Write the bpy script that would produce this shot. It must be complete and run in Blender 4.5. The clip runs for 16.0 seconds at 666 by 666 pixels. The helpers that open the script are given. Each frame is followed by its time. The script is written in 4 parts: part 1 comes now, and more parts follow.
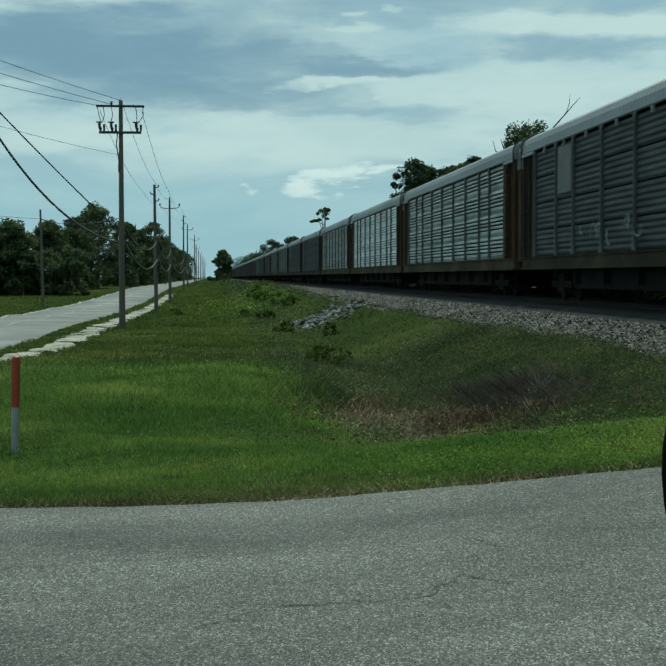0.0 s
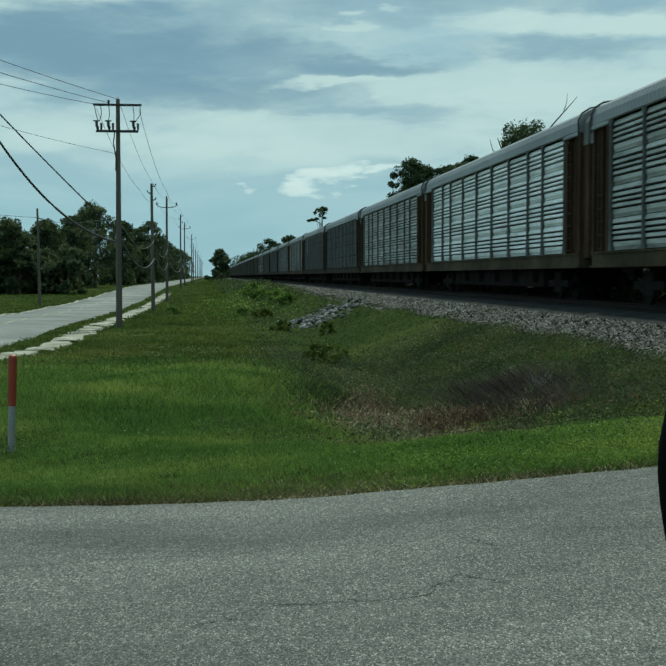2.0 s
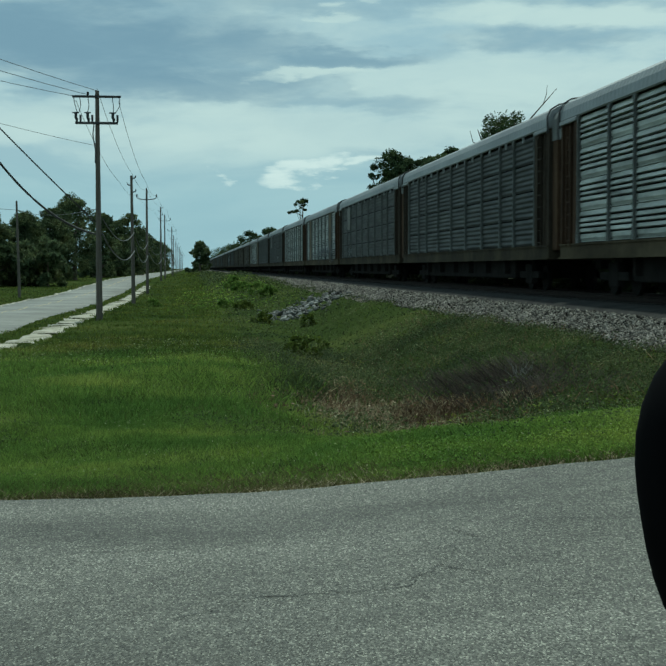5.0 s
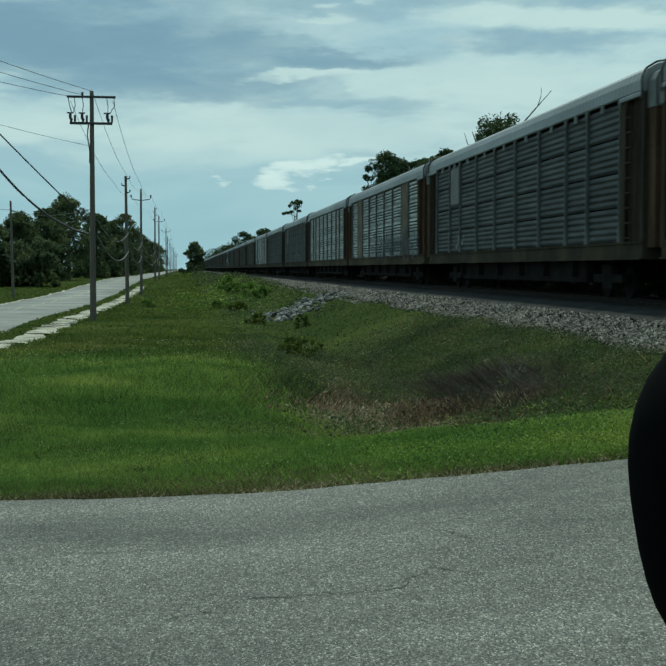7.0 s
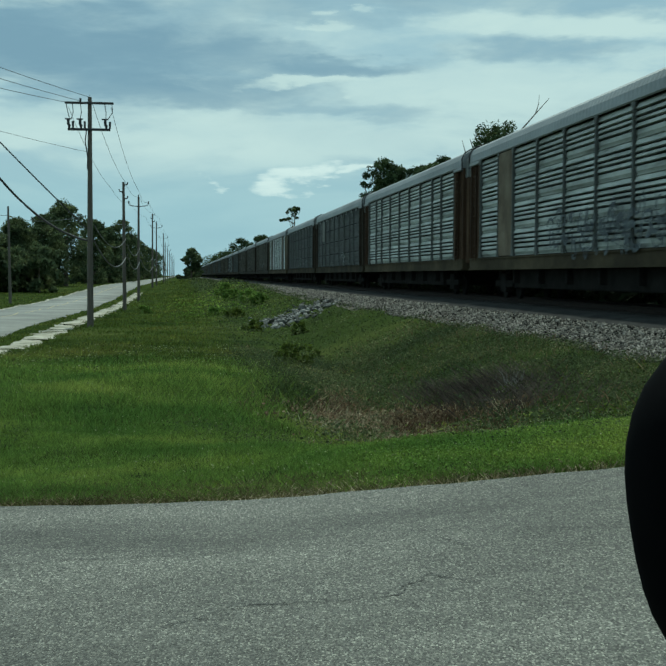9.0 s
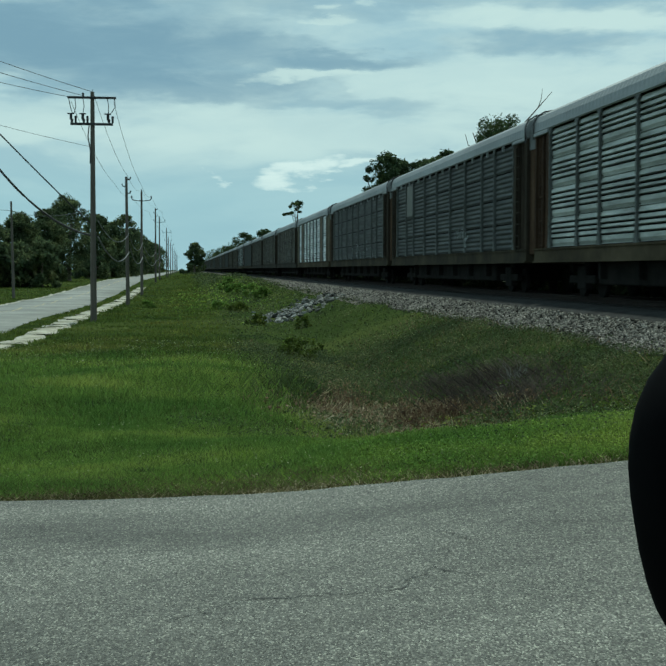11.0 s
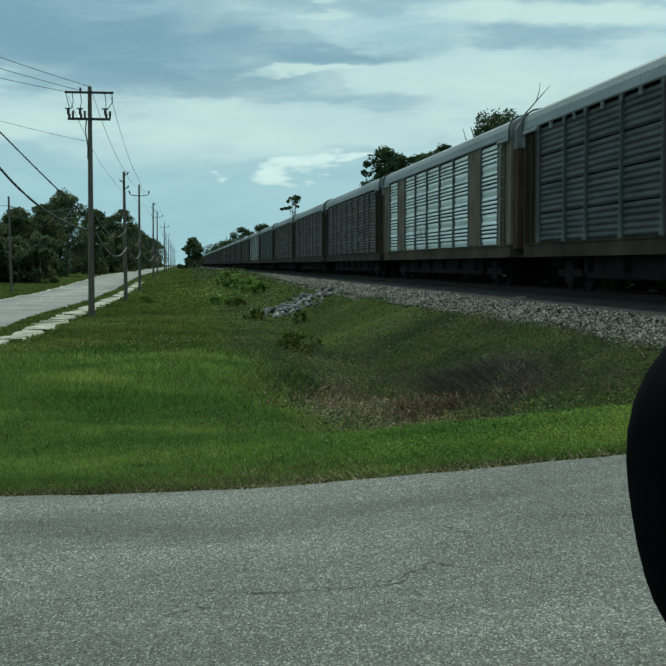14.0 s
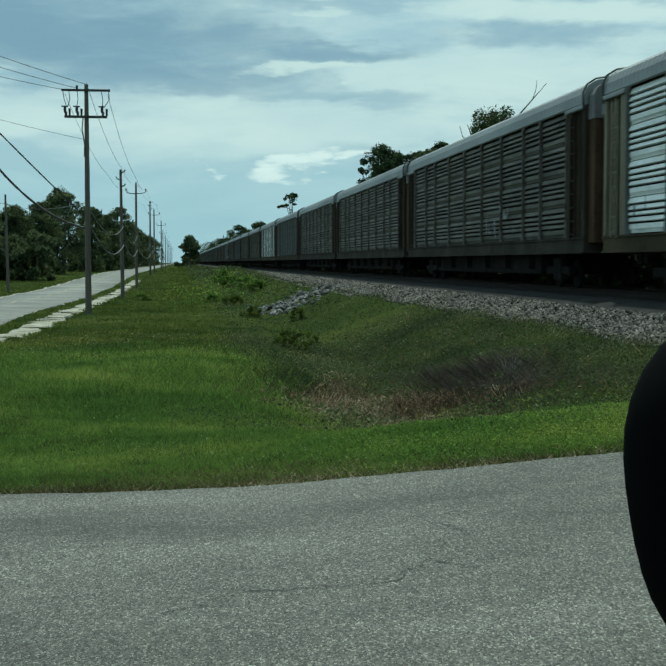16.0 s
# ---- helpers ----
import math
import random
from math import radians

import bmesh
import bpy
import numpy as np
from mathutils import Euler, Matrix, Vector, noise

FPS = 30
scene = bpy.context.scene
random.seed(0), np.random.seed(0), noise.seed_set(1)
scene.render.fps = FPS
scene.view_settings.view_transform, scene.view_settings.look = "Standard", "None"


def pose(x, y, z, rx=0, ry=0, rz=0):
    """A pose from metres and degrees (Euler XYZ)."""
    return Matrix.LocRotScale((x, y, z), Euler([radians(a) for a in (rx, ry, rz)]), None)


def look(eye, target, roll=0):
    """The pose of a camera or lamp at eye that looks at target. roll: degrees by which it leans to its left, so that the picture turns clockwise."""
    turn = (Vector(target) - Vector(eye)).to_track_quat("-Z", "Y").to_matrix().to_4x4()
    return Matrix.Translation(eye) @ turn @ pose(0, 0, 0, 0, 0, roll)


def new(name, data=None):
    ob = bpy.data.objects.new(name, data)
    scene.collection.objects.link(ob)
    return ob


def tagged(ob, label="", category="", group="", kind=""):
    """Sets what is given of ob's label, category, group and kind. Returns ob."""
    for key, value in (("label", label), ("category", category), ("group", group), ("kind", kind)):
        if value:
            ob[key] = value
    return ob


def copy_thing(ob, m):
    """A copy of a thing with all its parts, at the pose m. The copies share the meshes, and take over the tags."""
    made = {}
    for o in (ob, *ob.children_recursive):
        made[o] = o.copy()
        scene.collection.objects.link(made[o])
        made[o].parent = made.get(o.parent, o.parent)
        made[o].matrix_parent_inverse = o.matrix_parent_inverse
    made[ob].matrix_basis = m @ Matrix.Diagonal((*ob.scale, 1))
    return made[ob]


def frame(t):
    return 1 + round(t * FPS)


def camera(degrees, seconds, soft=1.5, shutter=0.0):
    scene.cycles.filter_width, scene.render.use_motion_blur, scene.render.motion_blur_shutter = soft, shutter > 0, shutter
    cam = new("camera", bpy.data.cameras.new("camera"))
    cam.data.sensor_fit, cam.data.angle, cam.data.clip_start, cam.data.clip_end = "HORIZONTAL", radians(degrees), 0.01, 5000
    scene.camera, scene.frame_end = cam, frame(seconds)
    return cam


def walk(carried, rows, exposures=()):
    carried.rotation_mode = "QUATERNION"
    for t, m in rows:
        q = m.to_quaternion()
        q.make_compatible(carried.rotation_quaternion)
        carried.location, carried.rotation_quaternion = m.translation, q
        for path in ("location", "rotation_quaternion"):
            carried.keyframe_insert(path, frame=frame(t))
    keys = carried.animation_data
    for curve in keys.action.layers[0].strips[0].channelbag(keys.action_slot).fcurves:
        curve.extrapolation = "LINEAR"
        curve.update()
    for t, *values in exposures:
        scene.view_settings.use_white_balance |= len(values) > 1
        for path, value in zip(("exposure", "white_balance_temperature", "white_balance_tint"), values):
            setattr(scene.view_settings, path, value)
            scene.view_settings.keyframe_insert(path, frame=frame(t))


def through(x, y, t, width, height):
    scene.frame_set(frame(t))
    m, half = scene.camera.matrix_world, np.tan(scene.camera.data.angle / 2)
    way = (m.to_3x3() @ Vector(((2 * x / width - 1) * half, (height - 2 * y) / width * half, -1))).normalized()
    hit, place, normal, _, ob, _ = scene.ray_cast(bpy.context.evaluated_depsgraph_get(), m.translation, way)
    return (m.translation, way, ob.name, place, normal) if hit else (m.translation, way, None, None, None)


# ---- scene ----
# x: across the track, y: along the track, z: up, 0 at the road under the camera
EYE = (0.0, 0.0, 1.5)
PATH = [
    (0, 87.472, -0.000, -5.421),
    (0.5, 87.472, -0.018, -5.471),
    (1, 87.462, -0.079, -5.538),
    (1.5, 87.458, -0.078, -5.570),
    (2, 87.434, -0.078, -5.553),
    (2.5, 87.379, -0.041, -5.625),
    (3, 87.334, -0.044, -5.781),
    (3.5, 87.261, -0.018, -5.929),
    (4, 87.178, 0.028, -6.107),
    (6.5, 87.026, -0.027, -6.702),
    (7, 87.125, -0.136, -6.685),
    (7.5, 87.248, -0.240, -6.653),
    (8, 87.275, -0.282, -6.649),
    (8.5, 87.332, -0.272, -6.706),
    (9, 87.432, -0.332, -6.804),
    (11.5, 87.074, -0.167, -6.634),
    (12, 86.995, -0.114, -6.653),
    (12.5, 86.944, -0.054, -6.641),
    (13, 86.925, -0.013, -6.654),
    (13.5, 86.924, -0.051, -6.695),
    (14, 86.925, -0.089, -6.759),
    (14.5, 86.948, -0.132, -6.841),
    (15, 86.900, -0.058, -6.893),
    (15.5, 86.835, -0.028, -6.904),
    (16, 86.822, -0.034, -6.893),
]
cam = camera(29.38, 16.0, soft=1.8, shutter=0.3)


def eye_shift(t):
    """The camera drifts two millimetres towards the mirror in the first seconds."""
    return -0.0019 * (1 - min(1.0, max(0.0, (t - 1.5) / 3.0)))


walk(cam, [(t, pose(EYE[0] + eye_shift(t), EYE[1], EYE[2], rx, ry, rz)) for t, rx, ry, rz in PATH],
     exposures=[(0.0, 0.0, 5960, -11), (4.0, 0.0, 5960, -11), (9.0, 0.07, 5960, -11), (16.0, 0.13, 5960, -11)])

# ---- world, sun, exposure ----
SUN_DIR = Vector((0.115, 0.50, 0.86)).normalized()      # towards the sun
SUN_EL = math.asin(SUN_DIR.z)
SUN_AZ = math.atan2(SUN_DIR.x, SUN_DIR.y)


def make_world():
    w = bpy.data.worlds.new("sky")
    w.use_nodes = True
    nt = w.node_tree
    nt.nodes.clear()
    N, L = nt.nodes.new, nt.links.new
    out, bg = N("ShaderNodeOutputWorld"), N("ShaderNodeBackground")
    sky = N("ShaderNodeTexSky")
    sky.sky_type, sky.sun_disc = "NISHITA", False
    sky.sun_elevation, sky.sun_rotation = SUN_EL, SUN_AZ
    sky.air_density, sky.dust_density, sky.ozone_density = 1.0, 1.5, 2.0
    co = N("ShaderNodeTexCoord")
    sep = N("ShaderNodeSeparateXYZ")
    L(co.outputs["Generated"], sep.inputs[0])

    def math_(op, a, b=None):
        m = N("ShaderNodeMath"); m.operation = op
        for s, v in zip(m.inputs, (a, b)):
            if v is None:
                continue
            if isinstance(v, (int, float)):
                s.default_value = v
            else:
                L(v, s)
        return m.outputs[0]

    # bearing from the track's direction and height above the horizon, both in radians
    az = math_("ARCTAN2", sep.outputs[0], sep.outputs[1])
    el = math_("ARCSINE", sep.outputs[2])

    def noise_at(sx, sy, off, detail, rough, dist=0.0):
        c = N("ShaderNodeCombineXYZ")
        L(math_("MULTIPLY", az, sx), c.inputs[0]); L(math_("MULTIPLY", el, sy), c.inputs[1])
        c.inputs[2].default_value = off
        n = N("ShaderNodeTexNoise")
        n.inputs["Scale"].default_value, n.inputs["Detail"].default_value = 1.0, detail
        n.inputs["Roughness"].default_value, n.inputs["Distortion"].default_value = rough, dist
        L(c.outputs[0], n.inputs["Vector"])
        return n.outputs["Fac"]

    def ease(v, lo, hi):
        r = N("ShaderNodeMapRange"); r.interpolation_type = "SMOOTHSTEP"
        r.inputs["From Min"].default_value, r.inputs["From Max"].default_value = lo, hi
        L(v, r.inputs["Value"])
        return r.outputs[0]

    wa = math_("ADD", az, math_("MULTIPLY", math_("SUBTRACT", noise_at(14, 40, 3.3, 6, 0.55), 0.5), 0.15))
    we = math_("ADD", el, math_("MULTIPLY", math_("SUBTRACT", noise_at(11, 38, 9.1, 6, 0.55), 0.5), 0.060))

    frayed = math_("MULTIPLY", math_("SUBTRACT", noise_at(15, 62, 7.7, 9, 0.62, 0.6), 0.48), 2.4)

    def bank(a0, e0, ra, re, soft=2.3):
        p = math_("POWER", math_("ABSOLUTE", math_("DIVIDE", math_("SUBTRACT", wa, a0), ra)), 2.0)
        q = math_("POWER", math_("ABSOLUTE", math_("DIVIDE", math_("SUBTRACT", we, e0), re)), 2.0)
        return ease(math_("ADD", math_("ADD", p, q), frayed), soft, 0.0)

    def mix(fac, a, b, scale=1.0):
        m = N("ShaderNodeMix"); m.data_type = "RGBA"
        if scale != 1.0:
            fac = math_("MULTIPLY", fac, scale)
        L(fac, m.inputs[0])
        for s, v in ((m.inputs[6], a), (m.inputs[7], b)):
            if isinstance(v, tuple):
                s.default_value = v
            else:
                L(v, s)
        return m.outputs[2]

    BRIGHT, GREY, HAZE = (8.8, 9.9, 9.85, 1), (3.2, 4.7, 6.1, 1), (5.5, 7.3, 8.4, 1)
    veil = N("ShaderNodeMix"); veil.data_type = "RGBA"; veil.inputs[0].default_value = 0.85
    L(sky.outputs[0], veil.inputs[6]); veil.inputs[7].default_value = HAZE
    c = veil.outputs[2]
    # streaked cloud sheet over the whole sky
    c = mix(ease(noise_at(7, 24, 1.7, 8, 0.55, 0.4), 0.40, 0.68), c, BRIGHT, 0.7)
    c = mix(ease(noise_at(5, 20, 5.9, 8, 0.58, 0.5), 0.46, 0.72), c, GREY, 0.5)
    # banks of cloud: azimuth, height, half width, half depth, weight
    for a0, e0, ra, re, k in ((-0.13, 0.214, 0.10, 0.014, 0.8), (0.31, 0.190, 0.12, 0.012, 0.9), (0.24, 0.145, 0.16, 0.020, 0.75), (0.10, 0.104, 0.22, 0.016, 0.7), (-0.12, 0.115, 0.08, 0.018, 0.6)):
        c = mix(bank(a0, e0, ra, re), c, BRIGHT, k)
    for a0, e0, ra, re, k in ((-0.11, 0.176, 0.13, 0.026, 1.0), (0.0, 0.143, 0.10, 0.014, 0.8), (0.05, 0.166, 0.09, 0.011, 0.6), (0.13, 0.163, 0.06, 0.007, 0.7),
                              (0.12, 0.128, 0.05, 0.007, 0.4), (0.27, 0.171, 0.06, 0.009, 0.5), (0.24, 0.210, 0.16, 0.010, 0.35), (0.03, 0.208, 0.06, 0.010, 0.35)):
        c = mix(bank(a0, e0, ra, re), c, GREY, k)
    for a0, e0, ra, re, k in ((0.095, 0.151, 0.05, 0.0045, 0.8), (0.115, 0.199, 0.025, 0.005, 0.6)):
        c = mix(bank(a0, e0, ra, re, 1.4), c, BRIGHT, k)
    c = mix(ease(el, 0.10, 0.05), c, (5.2, 7.3, 8.3, 1), 0.75)
    for a0, e0, ra, re, k in ((0.088, 0.077, 0.030, 0.0075, 0.95), (0.128, 0.076, 0.016, 0.006, 0.85), (0.024, 0.077, 0.008, 0.004, 0.6)):
        c = mix(bank(a0, e0, ra, re, 1.2), c, (10.2, 11.0, 10.9, 1), k)
    L(c, bg.inputs[0])
    bg.inputs[1].default_value = 0.070
    L(bg.outputs[0], out.inputs[0])
    scene.world = w


make_world()
sun_data = bpy.data.lights.new("sun", "SUN")
sun_data.energy, sun_data.angle, sun_data.color = 3.0, radians(1.0), (1.0, 0.95, 0.86)
sun = new("sun", sun_data)
sun.matrix_world = look(SUN_DIR * 100, (0, 0, 0))
scene.view_settings.exposure = 0.0

# ---- materials ----


def ramp_set(node, stops):
    els = node.color_ramp.elements
    while len(els) < len(stops):
        els.new(0.5)
    for e, (p, c) in zip(els, stops):
        e.position, e.color = p, (*c, 1)


def material(name, stops, scale=1.0, rough=0.8, metal=0.0, bump=0.0, bump_scale=None, stretch=(1, 1, 1), detail=6,
             fine=None, fine_amount=0.3, island=0.0, objrand=0.0, spec=0.5, coords="Object"):
    """Two scales of noise: stops over the coarse one, a finer one that darkens and lightens, bump."""
    m = bpy.data.materials.new(name)
    m.use_nodes = True
    nt = m.node_tree
    N, L = nt.nodes.new, nt.links.new
    b = nt.nodes["Principled BSDF"]
    b.inputs["Roughness"].default_value, b.inputs["Metallic"].default_value = rough, metal
    b.inputs["Specular IOR Level"].default_value = spec
    co = N("ShaderNodeTexCoord")
    mp = N("ShaderNodeMapping"); mp.inputs["Scale"].default_value = stretch
    if objrand:
        # shift the pattern from piece to piece
        oi, k, ad = N("ShaderNodeObjectInfo"), N("ShaderNodeMath"), N("ShaderNodeVectorMath")
        k.operation, k.inputs[1].default_value, ad.operation = "MULTIPLY", 83.0, "ADD"
        L(oi.outputs["Random"], k.inputs[0]); L(co.outputs[coords], ad.inputs[0]); L(k.outputs[0], ad.inputs[1])
        L(ad.outputs[0], mp.inputs[0])
    else:
        L(co.outputs[coords], mp.inputs[0])
    n = N("ShaderNodeTexNoise")
    n.inputs["Scale"].default_value, n.inputs["Detail"].default_value, n.inputs["Roughness"].default_value = scale, detail, 0.6
    L(mp.outputs[0], n.inputs["Vector"])
    r = N("ShaderNodeValToRGB")
    ramp_set(r, stops)
    L(n.outputs["Fac"], r.inputs[0])
    col = r.outputs[0]

    def vary(src, lo, hi):
        nonlocal col
        mr = N("ShaderNodeMapRange")
        mr.inputs["To Min"].default_value, mr.inputs["To Max"].default_value = lo, hi
        L(src, mr.inputs["Value"])
        hs = N("ShaderNodeHueSaturation")
        L(mr.outputs[0], hs.inputs["Value"])
        L(col, hs.inputs["Color"])
        col = hs.outputs[0]

    f = N("ShaderNodeTexNoise")
    f.inputs["Scale"].default_value, f.inputs["Detail"].default_value = fine or scale * 12, 4
    L(co.outputs[coords], f.inputs["Vector"])
    vary(f.outputs["Fac"], 1 - fine_amount, 1 + fine_amount)
    if island:
        g = N("ShaderNodeNewGeometry")
        vary(g.outputs["Random Per Island"], 1 - island, 1 + island)
    if objrand:
        o = N("ShaderNodeObjectInfo")
        vary(o.outputs["Random"], 1 - objrand, 1 + objrand)
    L(col, b.inputs["Base Color"])
    if bump:
        bn = N("ShaderNodeTexNoise")
        bn.inputs["Scale"].default_value, bn.inputs["Detail"].default_value = bump_scale or scale * 20, 3
        L(co.outputs[coords], bn.inputs["Vector"])
        bp = N("ShaderNodeBump")
        bp.inputs["Strength"].default_value, bp.inputs["Distance"].default_value = min(1.0, bump * 20), bump
        L(bn.outputs["Fac"], bp.inputs["Height"])
        L(bp.outputs[0], b.inputs["Normal"])
    return m


def leaf_material(name, dark, light, warm, island=0.55, rough=0.75, through=0.3):
    m = material(name, [(0.38, dark), (0.52, light), (0.66, warm)], scale=0.35, rough=rough, fine=3.0, fine_amount=0.3, island=island, spec=0.06)
    b = m.node_tree.nodes["Principled BSDF"]
    t = m.node_tree.nodes.new("ShaderNodeBsdfTranslucent")
    mx = m.node_tree.nodes.new("ShaderNodeMixShader")
    mx.inputs[0].default_value = through
    src = b.inputs["Base Color"].links[0].from_socket
    L = m.node_tree.links.new
    L(src, t.inputs[0])
    L(b.outputs[0], mx.inputs[1]); L(t.outputs[0], mx.inputs[2])
    L(mx.outputs[0], m.node_tree.nodes["Material Output"].inputs[0])
    return m


M = {}


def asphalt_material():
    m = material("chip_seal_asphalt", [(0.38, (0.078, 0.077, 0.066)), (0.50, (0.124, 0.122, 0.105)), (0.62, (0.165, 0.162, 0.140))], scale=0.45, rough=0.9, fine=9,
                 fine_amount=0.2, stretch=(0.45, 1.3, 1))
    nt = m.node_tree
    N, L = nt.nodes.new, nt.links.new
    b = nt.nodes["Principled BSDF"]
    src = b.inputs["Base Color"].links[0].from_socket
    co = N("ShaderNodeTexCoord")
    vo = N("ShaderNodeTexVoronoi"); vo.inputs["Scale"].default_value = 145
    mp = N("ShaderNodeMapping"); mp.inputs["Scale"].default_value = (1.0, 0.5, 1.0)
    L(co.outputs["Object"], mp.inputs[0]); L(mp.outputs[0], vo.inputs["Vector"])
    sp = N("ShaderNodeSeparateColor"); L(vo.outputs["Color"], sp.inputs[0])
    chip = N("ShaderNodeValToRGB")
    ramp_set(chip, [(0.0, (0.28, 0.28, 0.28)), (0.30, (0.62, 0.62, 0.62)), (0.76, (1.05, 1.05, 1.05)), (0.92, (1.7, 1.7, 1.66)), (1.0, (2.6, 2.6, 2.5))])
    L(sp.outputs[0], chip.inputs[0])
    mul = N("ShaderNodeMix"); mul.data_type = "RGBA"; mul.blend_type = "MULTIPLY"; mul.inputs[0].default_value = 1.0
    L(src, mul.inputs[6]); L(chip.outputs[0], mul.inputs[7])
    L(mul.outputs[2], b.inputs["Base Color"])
    bp = N("ShaderNodeBump"); bp.inputs["Strength"].default_value, bp.inputs["Distance"].default_value = 0.9, 0.008
    inv = N("ShaderNodeMath"); inv.operation = "SUBTRACT"; inv.inputs[0].default_value = 1.0
    L(vo.outputs["Distance"], inv.inputs[1])
    L(inv.outputs[0], bp.inputs["Height"]); L(bp.outputs[0], b.inputs["Normal"])
    return m


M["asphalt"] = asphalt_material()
M["tar"] = material("dark_road_crack", [(0.3, (0.018, 0.018, 0.017)), (0.7, (0.035, 0.035, 0.033))], scale=9, rough=0.9)
M["far_road"] = material("old_concrete_road", [(0.3, (0.16, 0.16, 0.15)), (0.5, (0.22, 0.22, 0.205)), (0.7, (0.30, 0.298, 0.275))], scale=0.2, spec=0.05, rough=0.9, fine=3, fine_amount=0.2)
M["line_yellow"] = material("faded_yellow_paint", [(0.35, (0.22, 0.20, 0.13)), (0.65, (0.42, 0.34, 0.15))], scale=1.5, rough=0.8, fine=6, fine_amount=0.3)
M["limestone"] = material("crushed_limestone", [(0.35, (0.20, 0.19, 0.14)), (0.6, (0.42, 0.40, 0.33))], scale=0.9, spec=0.05, rough=0.95, fine=12, fine_amount=0.3, bump=0.02, bump_scale=9)
M["soil"] = material("grassy_soil", [(0.28, (0.020, 0.030, 0.010)), (0.5, (0.036, 0.052, 0.015)), (0.72, (0.066, 0.078, 0.024))], scale=0.12, rough=1.0, spec=0.0,
                     fine=3.5, fine_amount=0.45, bump=0.05, bump_scale=5)
M["ballast_bed"] = material("ballast_bed", [(0.3, (0.060, 0.054, 0.046)), (0.7, (0.13, 0.118, 0.10))], scale=1.5, spec=0.05, rough=0.95, fine=22, fine_amount=0.6, bump=0.03, bump_scale=16)
# ballast colour darkened to hold the shade the wagons cast
M["train_shade_bed"] = material("ballast_in_train_shade", [(0.3, (0.022, 0.0217, 0.0213)), (0.7, (0.044, 0.043, 0.0415))], scale=1.5, spec=0.05, rough=0.95, fine=22, fine_amount=0.6, bump=0.03, bump_scale=16)
M["ballast"] = material("ballast_stone", [(0.3, (0.080, 0.074, 0.065)), (0.7, (0.19, 0.178, 0.158))], scale=2.0, spec=0.05, rough=0.9, fine=30, fine_amount=0.3, island=0.95)
M["riprap"] = material("riprap_stone", [(0.3, (0.075, 0.074, 0.070)), (0.7, (0.24, 0.238, 0.228))], scale=1.2, spec=0.05, rough=0.9, fine=8, fine_amount=0.3, objrand=0.6, bump=0.02, bump_scale=8)
M["grass"] = leaf_material("grass_blades", (0.095, 0.165, 0.036), (0.155, 0.230, 0.050), (0.27, 0.32, 0.075))
M["clover"] = leaf_material("low_weed_leaves", (0.105, 0.185, 0.032), (0.165, 0.24, 0.042), (0.26, 0.31, 0.06))
M["weed"] = leaf_material("ditch_weed_leaves", (0.036, 0.055, 0.024), (0.064, 0.084, 0.033), (0.13, 0.145, 0.065))
M["field"] = leaf_material("coarse_olive_grass", (0.062, 0.092, 0.020), (0.105, 0.135, 0.028), (0.175, 0.175, 0.044))
M["pale"] = leaf_material("pale_seed_heads", (0.22, 0.25, 0.12), (0.32, 0.34, 0.18), (0.42, 0.42, 0.28))
M["thatch"] = leaf_material("olive_brown_thatch", (0.075, 0.075, 0.030), (0.12, 0.115, 0.048), (0.22, 0.19, 0.10))
M["dead"] = leaf_material("dead_brown_weeds", (0.085, 0.055, 0.034), (0.17, 0.112, 0.070), (0.34, 0.25, 0.17))
M["straw"] = leaf_material("bleached_straw", (0.22, 0.18, 0.11), (0.38, 0.32, 0.21), (0.60, 0.55, 0.42))
M["leaf"] = leaf_material("tree_leaves", (0.046, 0.066, 0.036), (0.080, 0.105, 0.050), (0.18, 0.20, 0.085))
# tree leaf colour darkened for the back-lit crowns behind the train
M["leaf_back"] = leaf_material("backlit_tree_leaves", (0.032, 0.050, 0.026), (0.054, 0.080, 0.036), (0.12, 0.145, 0.055))
# very dark leaf colour that stands in for shade below the train
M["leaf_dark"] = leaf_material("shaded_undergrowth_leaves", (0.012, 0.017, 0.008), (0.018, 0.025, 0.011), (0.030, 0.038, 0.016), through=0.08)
M["bark"] = material("bark", [(0.3, (0.07, 0.055, 0.042)), (0.7, (0.16, 0.13, 0.10))], scale=2.0, rough=0.95, stretch=(1, 1, 0.2), bump=0.02, bump_scale=14)
M["pole_wood"] = material("weathered_pole_wood", [(0.3, (0.065, 0.055, 0.045)), (0.7, (0.14, 0.12, 0.10))], scale=1.6, rough=0.9, stretch=(4, 4, 0.25), fine=20, fine_amount=0.3)
M["hardware"] = material("dark_galvanised_hardware", [(0.3, (0.025, 0.025, 0.027)), (0.7, (0.055, 0.055, 0.055))], scale=5, rough=0.55, metal=0.5)
M["wire"] = material("black_cable", [(0.3, (0.02, 0.02, 0.02)), (0.7, (0.035, 0.035, 0.035))], scale=3, rough=0.6)
M["orange"] = material("faded_orange_plastic", [(0.3, (0.22, 0.030, 0.014)), (0.7, (0.33, 0.050, 0.020))], scale=4, rough=0.5, fine_amount=0.15)
M["post_grey"] = material("grey_white_plastic", [(0.3, (0.22, 0.22, 0.215)), (0.7, (0.36, 0.36, 0.35))], scale=4, rough=0.5, fine_amount=0.12)
M["black_plastic"] = material("black_textured_plastic", [(0.3, (0.0025, 0.0025, 0.003)), (0.7, (0.004, 0.004, 0.0045))], scale=30, rough=0.85, spec=0.02)
